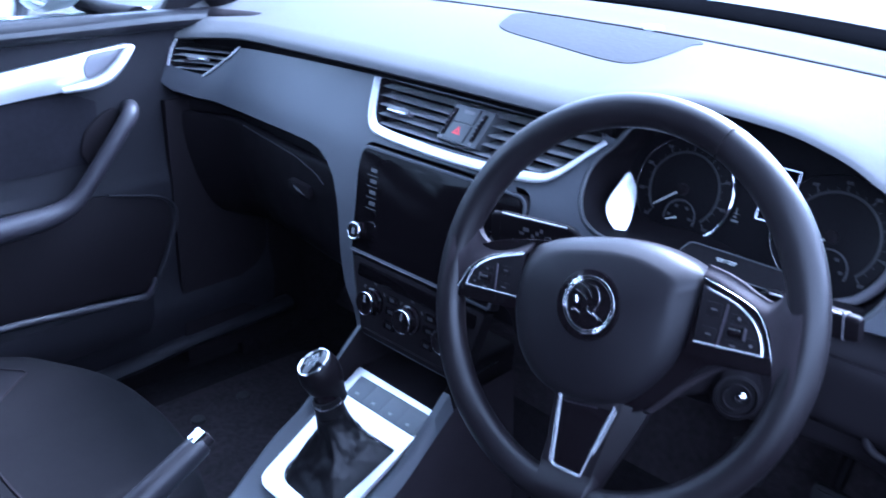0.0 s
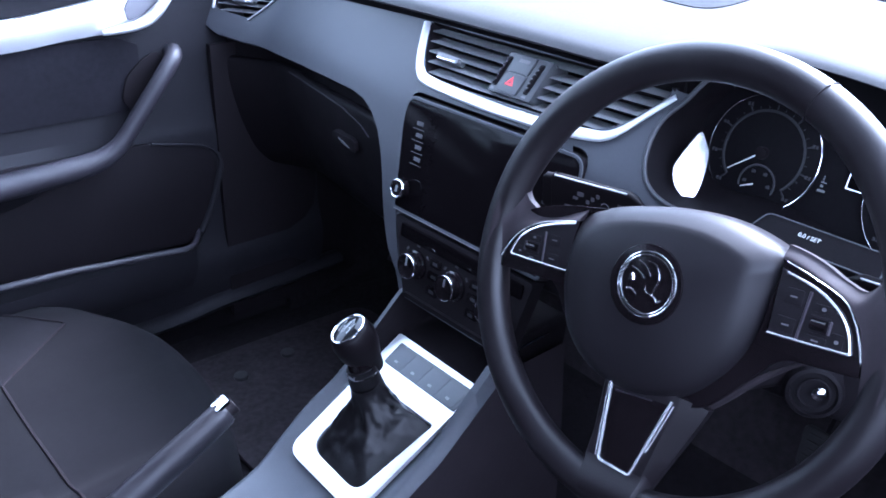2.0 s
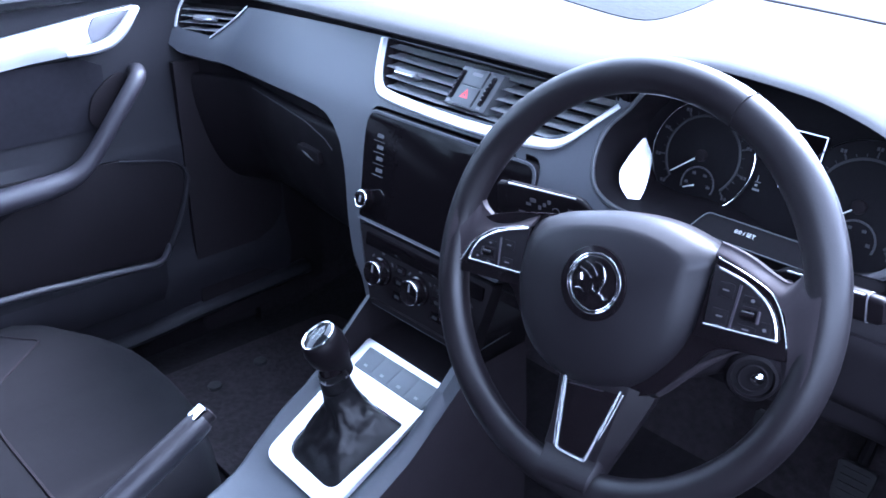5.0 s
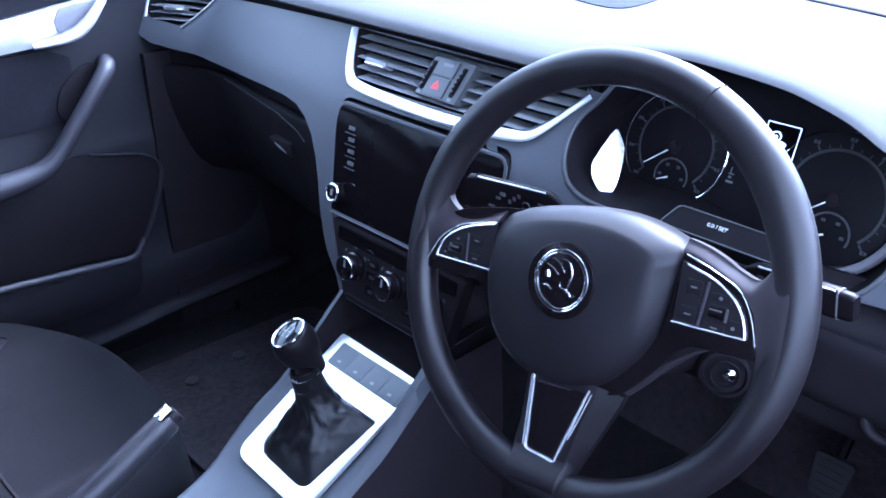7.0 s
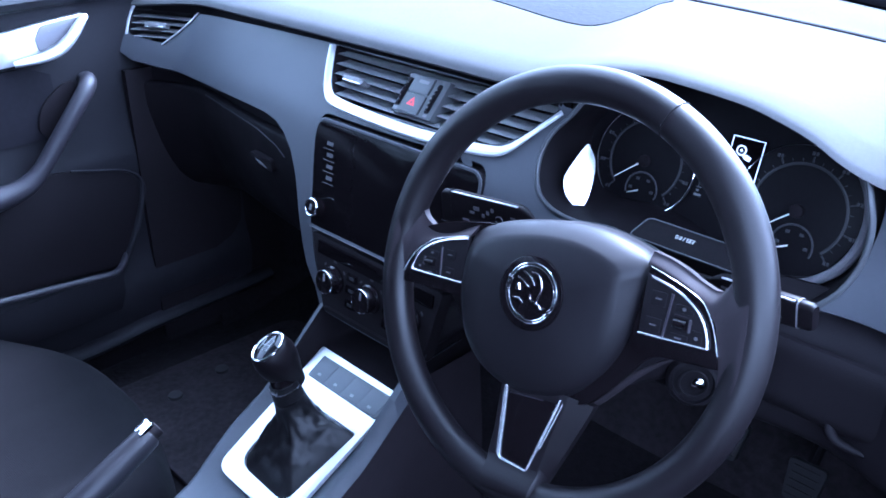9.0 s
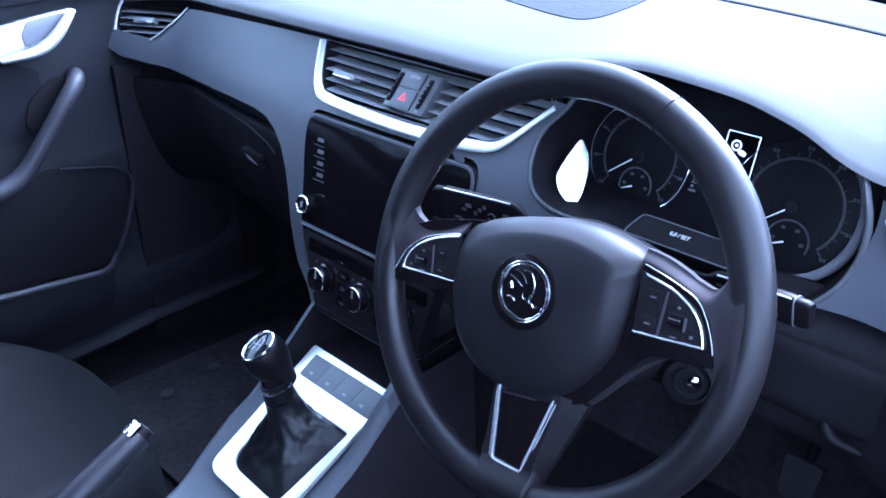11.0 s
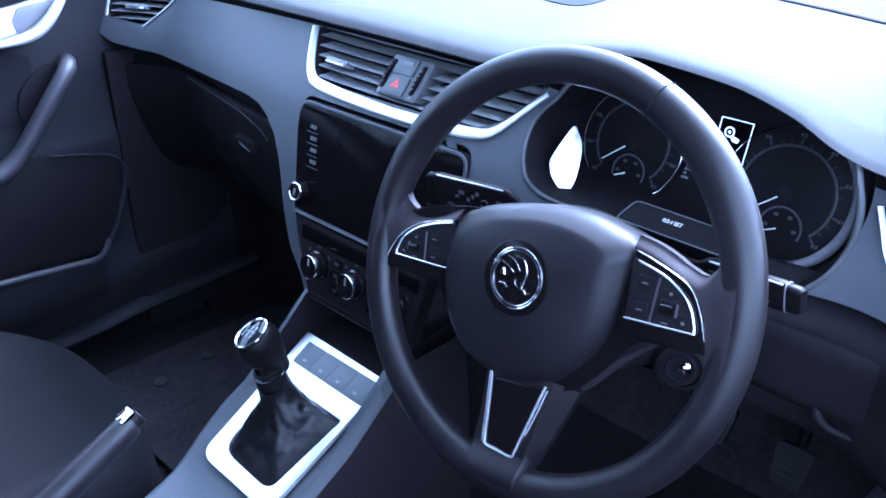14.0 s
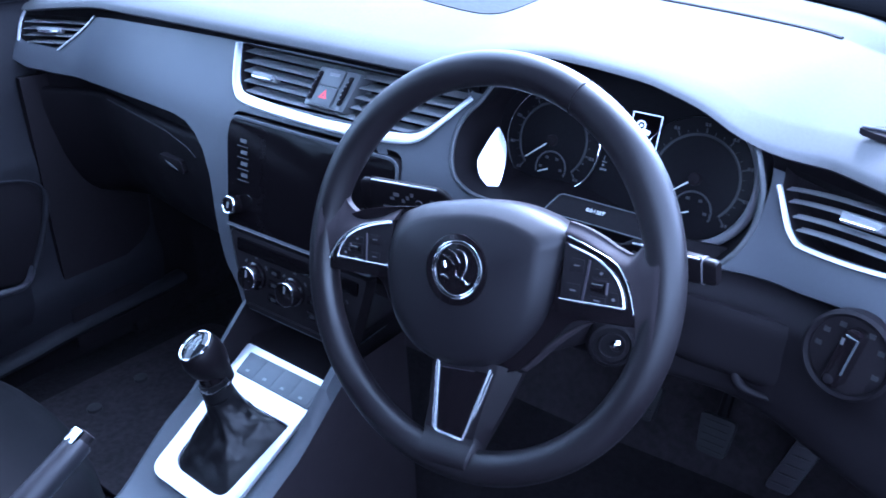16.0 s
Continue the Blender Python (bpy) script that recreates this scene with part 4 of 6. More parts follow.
SPOKES = {
    1: dict(skirt=[(0.0905, 0.0450, -0.0162), (0.0975, 0.0446, -0.0162), (0.1127, 0.0394, -0.0162), (0.1275, 0.0339, -0.0162), (0.1429, 0.0241, -0.0162), (0.1490, 0.0172, -0.0162), (0.1528, 0.0112, -0.0162), (0.1592, -0.0105, -0.0165), (0.1605, -0.030, -0.0205), (0.163, -0.055, -0.0245)],
            crest=[(0.0905, 0.0560, -0.022), (0.1051, 0.0529, -0.023), (0.120, 0.0476, -0.024), (0.135, 0.0404, -0.025), (0.1500, 0.0385, -0.025), (0.1640, 0.060, -0.0215), (0.1752, 0.037, -0.0096), (0.1787, -0.0125, -0.0093), (0.1752, -0.037, -0.0096), (0.1690, -0.060, -0.0105)],
            outer=[(0.094, 0.0443), (0.117, 0.0373), (0.1375, 0.0285), (0.1464, 0.0188), (0.153, 0.006), (0.158, -0.0085)],
            inner=[(0.097, 0.0373), (0.1197, 0.0309), (0.1356, 0.0217), (0.1437, 0.013), (0.1485, 0.003), (0.1505, -0.0055)],
            low=[(0.123, -0.0066), (0.0935, -0.0076)], fit=Matrix.Translation((0, -0.004, 0)) @ Matrix.Diagonal((1, 0.86, 1, 1))),
    -1: dict(skirt=[(-0.0865, 0.0325, -0.0162), (-0.108, 0.0268, -0.0162), (-0.1249, 0.0222, -0.0162), (-0.1400, 0.0155, -0.0162), (-0.1500, 0.0074, -0.0162), (-0.1545, 0.003, -0.0162), (-0.1585, -0.003, -0.0164), (-0.1635, -0.0134, -0.0170), (-0.165, -0.03, -0.0205), (-0.167, -0.05, -0.0245)],
             crest=[(-0.0835, 0.0435, -0.022), (-0.105, 0.0345, -0.024), (-0.1215, 0.0303, -0.025), (-0.1370, 0.0320, -0.025), (-0.1520, 0.0405, -0.024), (-0.1625, 0.057, -0.0215), (-0.1730, 0.036, -0.0096), (-0.1770, -0.008, -0.0093), (-0.1735, -0.035, -0.0096), (-0.1680, -0.056, -0.0105)],
             outer=[(-0.0888, 0.0317), (-0.110, 0.027), (-0.1316, 0.0198), (-0.1505, 0.0049), (-0.1622, -0.016)],
             inner=[(-0.088, 0.0300), (-0.108, 0.0250), (-0.1257, 0.0184), (-0.140, 0.0088), (-0.147, -0.001), (-0.1504, -0.0115)],
             low=[(-0.119, -0.0114), (-0.0865, -0.0111)], fit=Matrix.Translation((0, -0.0095, 0)) @ Matrix.Diagonal((1, 0.68, 1, 1)))}
for s in (-1, 1):
    # each arm runs from the cover to the rim and carries a key panel
    q = SPOKES[s]
    outer, inner = flat(smooth(q["outer"], 5)), flat(smooth(q["inner"], 5))
    end = q["outer"][-1]
    edge_in, edge_out = smooth(q["skirt"], 5), smooth(q["crest"], 5)
    rows = []
    for p, o in zip(edge_in, edge_out):
        rows.append([MW @ Vector((lerp(p.x, o.x, t), lerp(p.y, o.y, t), lerp(p.z, o.z, t * t * (3 - 2 * t)))) for t in np.linspace(0, 1, 13)])
    part("spoke_arm", sheet(rows, 0.008, -w_n), M_WRAP, whl, "dark spoke arm running into the rim", 60)
    band = [(s * (0.092 if s > 0 else 0.086), outer[0][1] + 0.001)] + outer + [(end[0] + s * 0.001, end[1] - 0.010), (s * 0.086, q["low"][-1][1] - 0.012)]
    part("gloss_band", prism(band, 0.006, MW @ Matrix.Translation((0, 0, -0.0172)), 0.0005), M_GLOSS, whl, "gloss black band round the keys")
    key = [(s * (0.0925 if s > 0 else 0.0865), inner[0][1] + 0.002)] + inner + q["low"]
    kp = part("key_panel", prism(key, 0.01, MW @ Matrix.Translation((0, 0, -0.0150)), 0.0006), M_DARK, whl, "black key panel with small buttons")
    part("chrome_strip", sweep([(x, y, 0) for x, y in inner], 0.0011, 8, m=MW @ Matrix.Translation((0, 0, -0.0145))), M_BRIGHT, kp, "chrome strip")
    part("chrome_strip", sweep([(x, y, 0) for x, y in [inner[-1]] + q["low"]], 0.0010, 8, m=MW @ Matrix.Translation((0, 0, -0.0145))), M_BRIGHT, kp, "chrome strip")
    part("edge_strip", sweep([(x, y, 0) for x, y in outer], 0.0007, 6, m=MW @ Matrix.Translation((0, 0, -0.0164))), M_BRIGHT, kp, "thin chrome outer line")
    MK = MW @ q["fit"]
    part("key_rib", sweep([(s * 0.1165, 0.0375, 0), (s * 0.114, -0.002, 0)], 0.0011, 6, m=MK @ Matrix.Translation((0, 0, -0.0148))), M_SPOKE, kp, "grey dividing rib")
    for bx, by, w, h in ((0.1055, 0.030, 0.0065, 0.0065), (0.1045, 0.006, 0.0065, 0.0065), (0.1275, 0.0265, 0.0075, 0.0035), (0.127, 0.0135, 0.007, 0.007), (0.1265, 0.0005, 0.0075, 0.0035), (0.1405, 0.0045, 0.0045, 0.0065)):
        bm_ = MK @ Matrix.Translation((s * bx, by, -0.0144))
        part("button", prism(flat(rounded(rect(-w, -h, w, h), 0.0015)), 0.003, bm_, 0.0006), M_DARK, kp)
        part("button_print", prism(circle(0.0016, 10) if by in (0.0265, 0.0045) else rect(-0.0026, -0.0007, 0.0026, 0.0007), 0.0002, bm_ @ Matrix.Translation((0, 0, 0.0002))), M_DIM, kp)
    part("roller", sweep([(s * 0.127 - 0.005, 0.0135, -0.0140), (s * 0.127 + 0.005, 0.0135, -0.0140)], 0.0048, 12, m=MK), M_GLOSS, kp, "dark scroll roller")
    part("roller_tab", sweep([(s * 0.1345, 0.019, -0.0132), (s * 0.1345, 0.008, -0.0132)], 0.0012, 8, m=MK), M_SPOKE, kp)
low_f = [(-0.0265, -0.078), (-0.0263, -0.105), (-0.0262, -0.130), (-0.0285, -0.150), (-0.0290, -0.168), (0.0, -0.168), (0.0225, -0.165), (0.0262, -0.148), (0.0301, -0.1295), (0.0345, -0.109), (0.0395, -0.088), (0.0415, -0.078)]
low_b = [(-0.034, -0.078), (-0.0335, -0.105), (-0.0325, -0.130), (-0.034, -0.150), (-0.034, -0.172), (0.0, -0.172), (0.0265, -0.168), (0.0335, -0.150), (0.0422, -0.1295), (0.0505, -0.109), (0.0580, -0.090), (0.0605, -0.082)]
part("lower_spoke", loft([[MW @ Vector((x, y, -0.038)) for x, y in low_b], [MW @ Vector((x, y, -0.030)) for x, y in low_b], [MW @ Vector((lerp(f[0], g[0], 0.07), lerp(f[1], g[1], 0.07), -0.0196)) for f, g in zip(low_f, low_b)],
                          [MW @ Vector((x * 0.985, y, -0.0186)) for x, y in low_f]], True, True), M_LEATHER, whl, "dark lower spoke with a chamfered flank", 30)
low_i = flat(rounded([(-0.0195, -0.0905), (-0.0155, -0.1520), (0.0148, -0.1535), (0.0345, -0.087)], [0.002, 0.004, 0.003, 0.002], 5))
ins_p = part("spoke_inlay", prism(low_i, 0.006, MW @ Matrix.Translation((0, 0, -0.0178)), 0.001), M_GLOSS, whl, "gloss black inlay")
part("chrome_edge", sweep([(x, y, 0) for x, y in ([(-0.0198, -0.086)] + low_i[6:18] + [(0.0355, -0.083)])], 0.0013, 8, m=MW @ Matrix.Translation((0, 0, -0.0172))), M_BRIGHT, ins_p, "chrome edge")
part("chrome_edge", sweep([(-0.0225, -0.088, 0), (-0.0190, -0.150, 0)], 0.0006, 8, m=MW @ Matrix.Translation((0, 0, -0.0180))), M_BRIGHT, ins_p, "thin outer chrome line")
part("chrome_edge", sweep([(0.0378, -0.086, 0), (0.0300, -0.112, 0), (0.0240, -0.130, 0)], 0.0006, 8, m=MW @ Matrix.Translation((0, 0, -0.0178))), M_BRIGHT, ins_p, "thin outer chrome line")
# Gloss highlight at the inlay's top edge, modelled as a thin lighter line.
part("inlay_highlight", sweep([(-0.0150, -0.0918, 0), (0.0190, -0.0885, 0)], 0.0006, 6, m=MW @ Matrix.Translation((0, 0, -0.0174))), M_SPOKE, ins_p, "dull line for the highlight on the inlay's top")
foot = []
for v, w in ((-0.148, -0.0192), (-0.153, -0.0182), (-0.158, -0.0152), (-0.163, -0.0112), (-0.169, -0.0080), (-0.174, -0.0072), (-0.179, -0.0085), (-0.184, -0.0125), (-0.188, -0.0190)):
    t = (-0.148 - v) / 0.040
    a, b = lerp(-0.0285, -0.0205, t), lerp(0.0262, 0.0250, t)
    cols = [(a - 0.004, -0.010), (a - 0.001, -0.0025)] + [(lerp(a, b, k / 8), 0.0) for k in range(9)] + [(b + 0.001, -0.0016), (b + 0.0032, -0.0075), (b + 0.0040, -0.0140)]
    foot.append([MW @ Vector((u, v + 0.004 * t * (u - a) / (b - a), w + dw)) for u, dw in cols])
part("spoke_foot", sheet(foot, 0.010, -w_n), M_LEATHER, whl, "dark cap where the spoke meets the rim", 30)

# steering column with stalks and lock
col = thing("steering_column", "dark plastic steering column shroud with ignition lock", "steering column", (0.36, 0.15, 0.58))


def column_loops():
    loops = []
    for y, hw, zt, zb in ((0.062, 0.05, 0.635, 0.565), (0.075, 0.062, 0.640, 0.555), (0.12, 0.072, 0.640, 0.545), (0.17, 0.078, 0.630, 0.535), (0.20, 0.08, 0.62, 0.54)):
        loops.append([Vector((0.362 + p[0], y, p[1])) for p in rounded([(-hw, zb), (hw, zb), (hw, zt), (-hw, zt)], 0.02, 5)])
    return loops


part("shroud", loft(column_loops(), True, True), M_DARK, col)
part("shroud_flange", sweep(smooth([(0.400, 0.020, 0.548), (0.409, 0.0115, 0.558), (0.4293, 0.020, 0.5818), (0.4478, 0.029, 0.6064), (0.4669, 0.036, 0.6259), (0.4829, 0.040, 0.637)], 5), lambda t: 0.0015 + 0.0035 * math.sin(math.pi * min(1.0, 0.1 + t)), 10, flat=0.7), M_WRAP, col, "dull edge of the column shroud")
lock_m = frame_at((0.459, 0.118, 0.560), (0.88, 0.47, 0), (0, 0.2, 1))
lock = part("ignition_lock", loft([[lock_m @ Vector((r * math.cos(a), r * math.sin(a), z)) for a in np.linspace(0, 2 * math.pi, 29)[:-1]] for r, z in ((0.026, -0.05), (0.0245, -0.005), (0.022, 0.0), (0.019, 0.001), (0.018, -0.003), (0.012, -0.003))], False, True), M_DARK, col, "round ignition lock")
part("lock_ring", sweep([(0.0125 * math.cos(a), 0.0125 * math.sin(a), 0.0) for a in np.linspace(0, 2 * math.pi, 25)[:-1]], 0.0012, 8, True, m=lock_m), M_DARK, lock, "dark lock ring")
part("key_slot", loft([[lock_m @ Vector((0.004 + r * math.cos(a), 0.001 + r * math.sin(a), z)) for a in np.linspace(0, 2 * math.pi, 21)[:-1]] for r, z in ((0.0065, -0.002), (0.006, 0.002), (0.0045, 0.0035), (0.002, 0.0045))], False, True), M_CHROME, lock, "worn metal key slot")


def stalk(label, tip, root, hw, hh, side, neck, line=0.06):
    """A flat lever out of the column; side turns the printed face to the driver."""
    tip, root = Vector(tip), Vector(root)
    ax = (tip - root).normalized()
    m = frame_at(root, ax, (0, -0.08, 1))
    L = (tip - root).length
    t = thing("column_stalk", label, "control stalk", tuple(root), "column stalks")
    loops = []
    for x, k in ((0.0, 0.4), (L * neck * 0.8, 0.45), (L * neck, 0.86), (L * (neck + 0.05), 1.0), (L * 0.97, 1.0), (L, 0.9)):
        loops.append([m @ Vector((x, p[0] * k, p[1] * k)) for p in rounded(rect(-hh, -hw, hh, hw), 0.005, 4)])
    part("lever", loft(loops, True, True), M_STALK, t, "gloss black lever")
    part("end_cap", loft([[m @ Vector((x, p[0] * k, p[1] * k)) for p in rounded(rect(-hh, -hw, hh, hw), 0.005, 4)] for x, k in ((L, 0.93), (L + 0.009, 0.9), (L + 0.012, 0.75))], True, True), M_STALK, t, "black tip")
    part("edge_line", sweep([m @ Vector((L * (neck + line), hh * 0.97, side * hw * 0.9)), m @ Vector((L * 0.98, hh * 0.97, side * hw * 0.9))], 0.0008, 6), M_SILVER, t, "pale edge line")
    part("tip_band", loft([[m @ Vector((x, p[0] * k, p[1] * k)) for p in rounded(rect(-hh, -hw, hh, hw), 0.005, 4)] for x, k in ((L - 0.0008, 0.98), (L - 0.0006, 1.008), (L + 0.0003, 1.0), (L + 0.0005, 0.95))]), M_CUP if side > 0 else M_STALK, t, "thin band at the tip")
    spots = ((0.44, 0.3, 0.003, 0.0012), (0.62, 0.45, 0.0018, 0.0022), (0.66, 0.25, 0.0018, 0.0022), (0.70, 0.05, 0.0018, 0.0022), (0.76, 0.35, 0.0035, 0.0022), (0.80, 0.1, 0.0028, 0.0016), (0.86, -0.4, 0.004, 0.0012))
    for fx, fy, w, h in spots:
        part("print", prism(flat(rounded(rect(-w, -h, w, h), 0.0008)), 0.0003, m @ Matrix.Translation((fx * L, fy * hh, side * (hw + 0.0002))) @ Matrix.Rotation(0 if side > 0 else math.pi, 4, "X")), M_DIM, t)
    part("ring_print", sweep([m @ Vector((0.56 * L + 0.0042 * math.cos(a), 0.02 * hh + 0.0042 * math.sin(a), side * (hw + 0.0003))) for a in np.linspace(0.4, 5.9, 18)], 0.0006, 5), M_DIM, t)
    return t


stalk("gloss black indicator stalk with printed symbols", (0.182, 0.092, 0.6550), (0.315, 0.112, 0.660), 0.005, 0.0205, -1, 0.34, 0.06)
cru = thing("cruise_stalk", "short black cruise control stalk below the indicator stalk", "control stalk", (0.20, 0.105, 0.625), "column stalks")
m_cr = frame_at((0.190, 0.098, 0.6235), (1, -0.12, 0.02), (0, 0.25, 1))
part("lever", prism(flat(rounded(rect(-0.030, -0.013, 0.085, 0.013), 0.005)), 0.012, m_cr, 0.003), M_STALK, cru, "black lever")
part("edge_line", sweep([(-0.026, 0.0125, -0.001), (0.010, 0.0125, -0.001)], 0.0006, 6, m=m_cr), M_CUP, cru, "pale edge line")
for x, z, w in ((-0.018, 0.003, 0.0045), (-0.006, 0.001, 0.003), (-0.026, -0.007, 0.004)):
    part("print", prism(flat(rounded(rect(x - w, z - 0.0012, x + w, z + 0.0012), 0.0008)), 0.0003, m_cr @ Matrix.Translation((0, 0, 0.0003))), M_GREYPRINT, cru)
stalk("gloss black wiper stalk with printed symbols", (0.543, 0.098, 0.6785), (0.43, 0.115, 0.664), 0.006, 0.0125, 1, 0.36)

# light switch on the driver's lower panel
m_l = frame_at((0.657, 0.140, 0.618), (1, -0.25, 0), (0, 0.2, 1))
lsw = thing("light_switch", "round black headlight switch in a dark ring", "light switch", (0.657, 0.155, 0.618))
part("ring", ring_plate([(1.0 * x, y) for x, y in circle(0.0388, 40)], circle(0.0332, 40), 0.012, m_l, 0.002, 0.003), M_DARK, lsw, "dark ring")
part("dish", prism(circle(0.0345, 40), 0.01, m_l, 0.002, top=-0.002), M_HOLE, lsw)
part("rotary_knob", prism(flat(rounded(rect(-0.0075, -0.027, 0.0075, 0.026), 0.006)), 0.016, m_l @ Matrix.Rotation(radians(-8), 4, "Z") @ Matrix.Translation((0.0, 0, 0.014)), 0.003), M_GLOSS, lsw, "gloss black rotary grip")
part("grip_line", sweep([(-0.004, 0.021, 0.0145), (0.006, 0.021, 0.0145), (0.006, -0.012, 0.0145)], 0.0008, 6, m=m_l @ Matrix.Rotation(radians(-8), 4, "Z")), M_KEYPAD, lsw)
part("grip_mark", prism(rect(-0.0040, 0.012, -0.0015, 0.018), 0.0004, m_l @ Matrix.Translation((0, 0, 0.0144))), M_DIM, lsw)
for a, r in ((62, 0.026), (118, 0.026), (150, 0.027), (180, 0.027), (28, 0.026), (-20, 0.026)):
    part("print", prism(rect(-0.0028, -0.0022, 0.0028, 0.0022), 0.0004, m_l @ Matrix.Translation((r * math.cos(radians(a)), r * math.sin(radians(a)), -0.0017))), M_FAINT, lsw)
part("fog_knob", prism(circle(0.0042, 20), 0.003, m_l @ Matrix.Translation((-0.004, -0.020, 0.0158)), 0.0012), M_DARK, lsw, "small dark fog lamp knob")

# ---- centre console ----
con = thing("centre_console", "grey plastic centre console between the seats", "centre console", (0.026, -0.2, 0.02))


def top_z(y):
    return 0.371 + (max(y, -0.125) - 0.09) * 0.425 - 0.06 * min(0, y + 0.125) * -1


def console_body(first, last, start=0.20, stop=-0.70, side=""):
    rows = []
    for k in range(41):
        y = lerp(start, stop, k / 40)
        z = top_z(min(y, 0.10)) - 0.004
        hw = lerp(0.098, 0.108, min(1, max(0, (0.1 - y) / 0.5)))
        rise = 0.012 + 0.045 * max(0, (y - 0.0) / 0.1) if y > 0 else max(0.004, 0.012 + y * 0.08)
        rise = min(rise, 0.06)
        hl = float(np.interp(y, [-0.7, -0.3, -0.2, -0.15, -0.1, -0.05, 0.1], [0.045, 0.045, 0.055, 0.068, 0.085, 0.096, 0.098]))
        xs = [(-hl - 0.028, 0.03), (-hl - 0.016, z - 0.08), (-hl - 0.006, z - 0.01 + rise * 0.8), (-hl + 0.002, z + rise), (-hl + 0.008, z + rise), (-hl + 0.014, z + 0.001), (-0.02, z), (0.04, z), (hw - 0.020, z + 0.001), (hw - 0.012, z + rise), (hw - 0.002, z + rise),
              (hw + 0.006, z - 0.01 + rise * 0.8), (hw + 0.016, z - 0.08), (hw + 0.028, 0.03)]
        rows.append([(CX + a, y, b) for a, b in xs[first:last]])
    return sheet(rows)


part("body", console_body(2, 12, 0.03), M_CONSOLE, con, "satin grey console body", 60)
part("rail", console_body(2, 5, 0.13, 0.03), M_CONSOLE, con, "grey console rail", 60)
part("rail", console_body(9, 12, 0.085, 0.03), M_CONSOLE, con, "grey console rail", 60)
part("cubby_base", console_body(4, 10, 0.19, 0.03), M_HOLE, con, "dark sides of the cubby", 60)
part("side_panel", console_body(0, 3), M_WRAP, con, "dark console side panel", 60)
part("side_panel", console_body(11, 14), M_WRAP, con, "dark console side panel", 60)
m_p = frame_at((CX - 0.002, -0.003, 0.3335), (1, 0, 0), (0, 1, 0.43))
pl_o = flat(rounded([(-0.075, 0.100), (0.077, 0.099), (0.0815, -0.088), (0.066, -0.1065), (-0.044, -0.1045), (-0.057, -0.094)], [0.005, 0.005, 0.012, 0.014, 0.012, 0.010], 6))
pl_i = flat(rounded([(-0.046, 0.028), (0.070, 0.028), (0.0625, -0.080), (0.052, -0.0865), (-0.022, -0.084), (-0.036, -0.073)], [0.005, 0.005, 0.008, 0.010, 0.012, 0.010], 6))
part("plate_rim", ring_plate(pl_o, pl_i, 0.006, m_p, 0.004, 0.0012), M_SILVER, con, "bright satin silver gear surround")
kb = part("key_bank", prism(flat(rounded([(-0.056, 0.055), (0.0765, 0.055), (0.0765, 0.0905), (-0.059, 0.0895)], 0.003)), 0.006, m_p @ Matrix.Translation((0, 0, 0.0062)), 0.001), M_KEYPAD, con, "grey row of push buttons")
for k in range(4):
    x = -0.040 + 0.0325 * k
    part("key", prism(flat(rounded(rect(x - 0.0152, 0.0575, x + 0.0152, 0.0875), 0.002)), 0.002, m_p @ Matrix.Translation((0.0, 0, 0.0068)), 0.0006), M_KEYPAD, kb)
    part("key_print", prism(rect(x - 0.0028, 0.062, x + 0.0028, 0.0655), 0.0003, m_p @ Matrix.Translation((0.0, 0, 0.0071))), M_GREYPRINT, kb)
part("cubby", loft([[(CX + x, y, z) for x, z in rounded([(-0.085, 0.372), (0.085, 0.372), (0.088, 0.432), (-0.088, 0.432)], 0.01, 4)] for y in (0.098, 0.22)], False, True), M_HOLE, con, "dark open storage cubby")
part("cup_holder", ring_plate(circle(0.040, 32), circle(0.034, 32), 0.05, Matrix.Translation((CX + 0.045, -0.215, top_z(-0.215) + 0.002)), 0.0, 0.002), M_DARK, con)

# gear lever
gl = thing("gear_lever", "manual gear lever with chrome-capped knob and leather boot", "gear lever", (0.026, -0.02, 0.31))
g_top, g_base = Vector((0.008, -0.032, 0.452)), Vector((0.036, -0.012, 0.325))


def boot():
    loops = []
    base = rounded([(-0.045, 0.027), (0.069, 0.027), (0.0615, -0.079), (0.051, -0.0855), (-0.021, -0.083), (-0.035, -0.072)], [0.005, 0.005, 0.008, 0.010, 0.012, 0.010], 6)
    ring = []
    for a, b in zip(base, base[1:] + base[:1]):
        steps = max(1, int((b - a).length / 0.003))
        ring += [a + (b - a) * (k / steps) for k in range(steps)]
    n = len(ring)
    top_c = m_p.inverted() @ (lerp(g_base, g_top, 0.52))
    for k in range(27):
        t = k / 26
        s = (1 - t) ** 1.75
        loop = []
        for i, q in enumerate(ring):
            a = math.atan2(q.y, q.x)
            fold = 1 + (0.10 * math.sin(3 * a + 2.0 * t + 0.6) + 0.07 * math.sin(5 * a - 3 * t) + 0.03 * math.sin(9 * a + 4 * t)) * math.sin(math.pi * t)
            c = Vector((top_c.x * t, top_c.y * t))
            v = c + q * s * fold + Vector((math.cos(a), math.sin(a))) * 0.0195 * (1 - s)
            ease = math.sin(math.pi * min(1, t * 1.05)) if t < 0.95 else 0.0
            crease = 0.0035 * noise.noise(Vector((40 * v.x, 40 * v.y, 3 + 2.2 * t))) + 0.0018 * noise.noise(Vector((110 * v.x, 110 * v.y, 9 + 5 * t)))
            out = Vector((math.cos(a), math.sin(a))) * crease * ease
            loop.append(m_p @ Vector((v.x + out.x, v.y + out.y, 0.001 + top_c.z * t ** 1.1 + 0.8 * crease * ease)))
        loops.append(loop)
    return loft(loops, False, True)


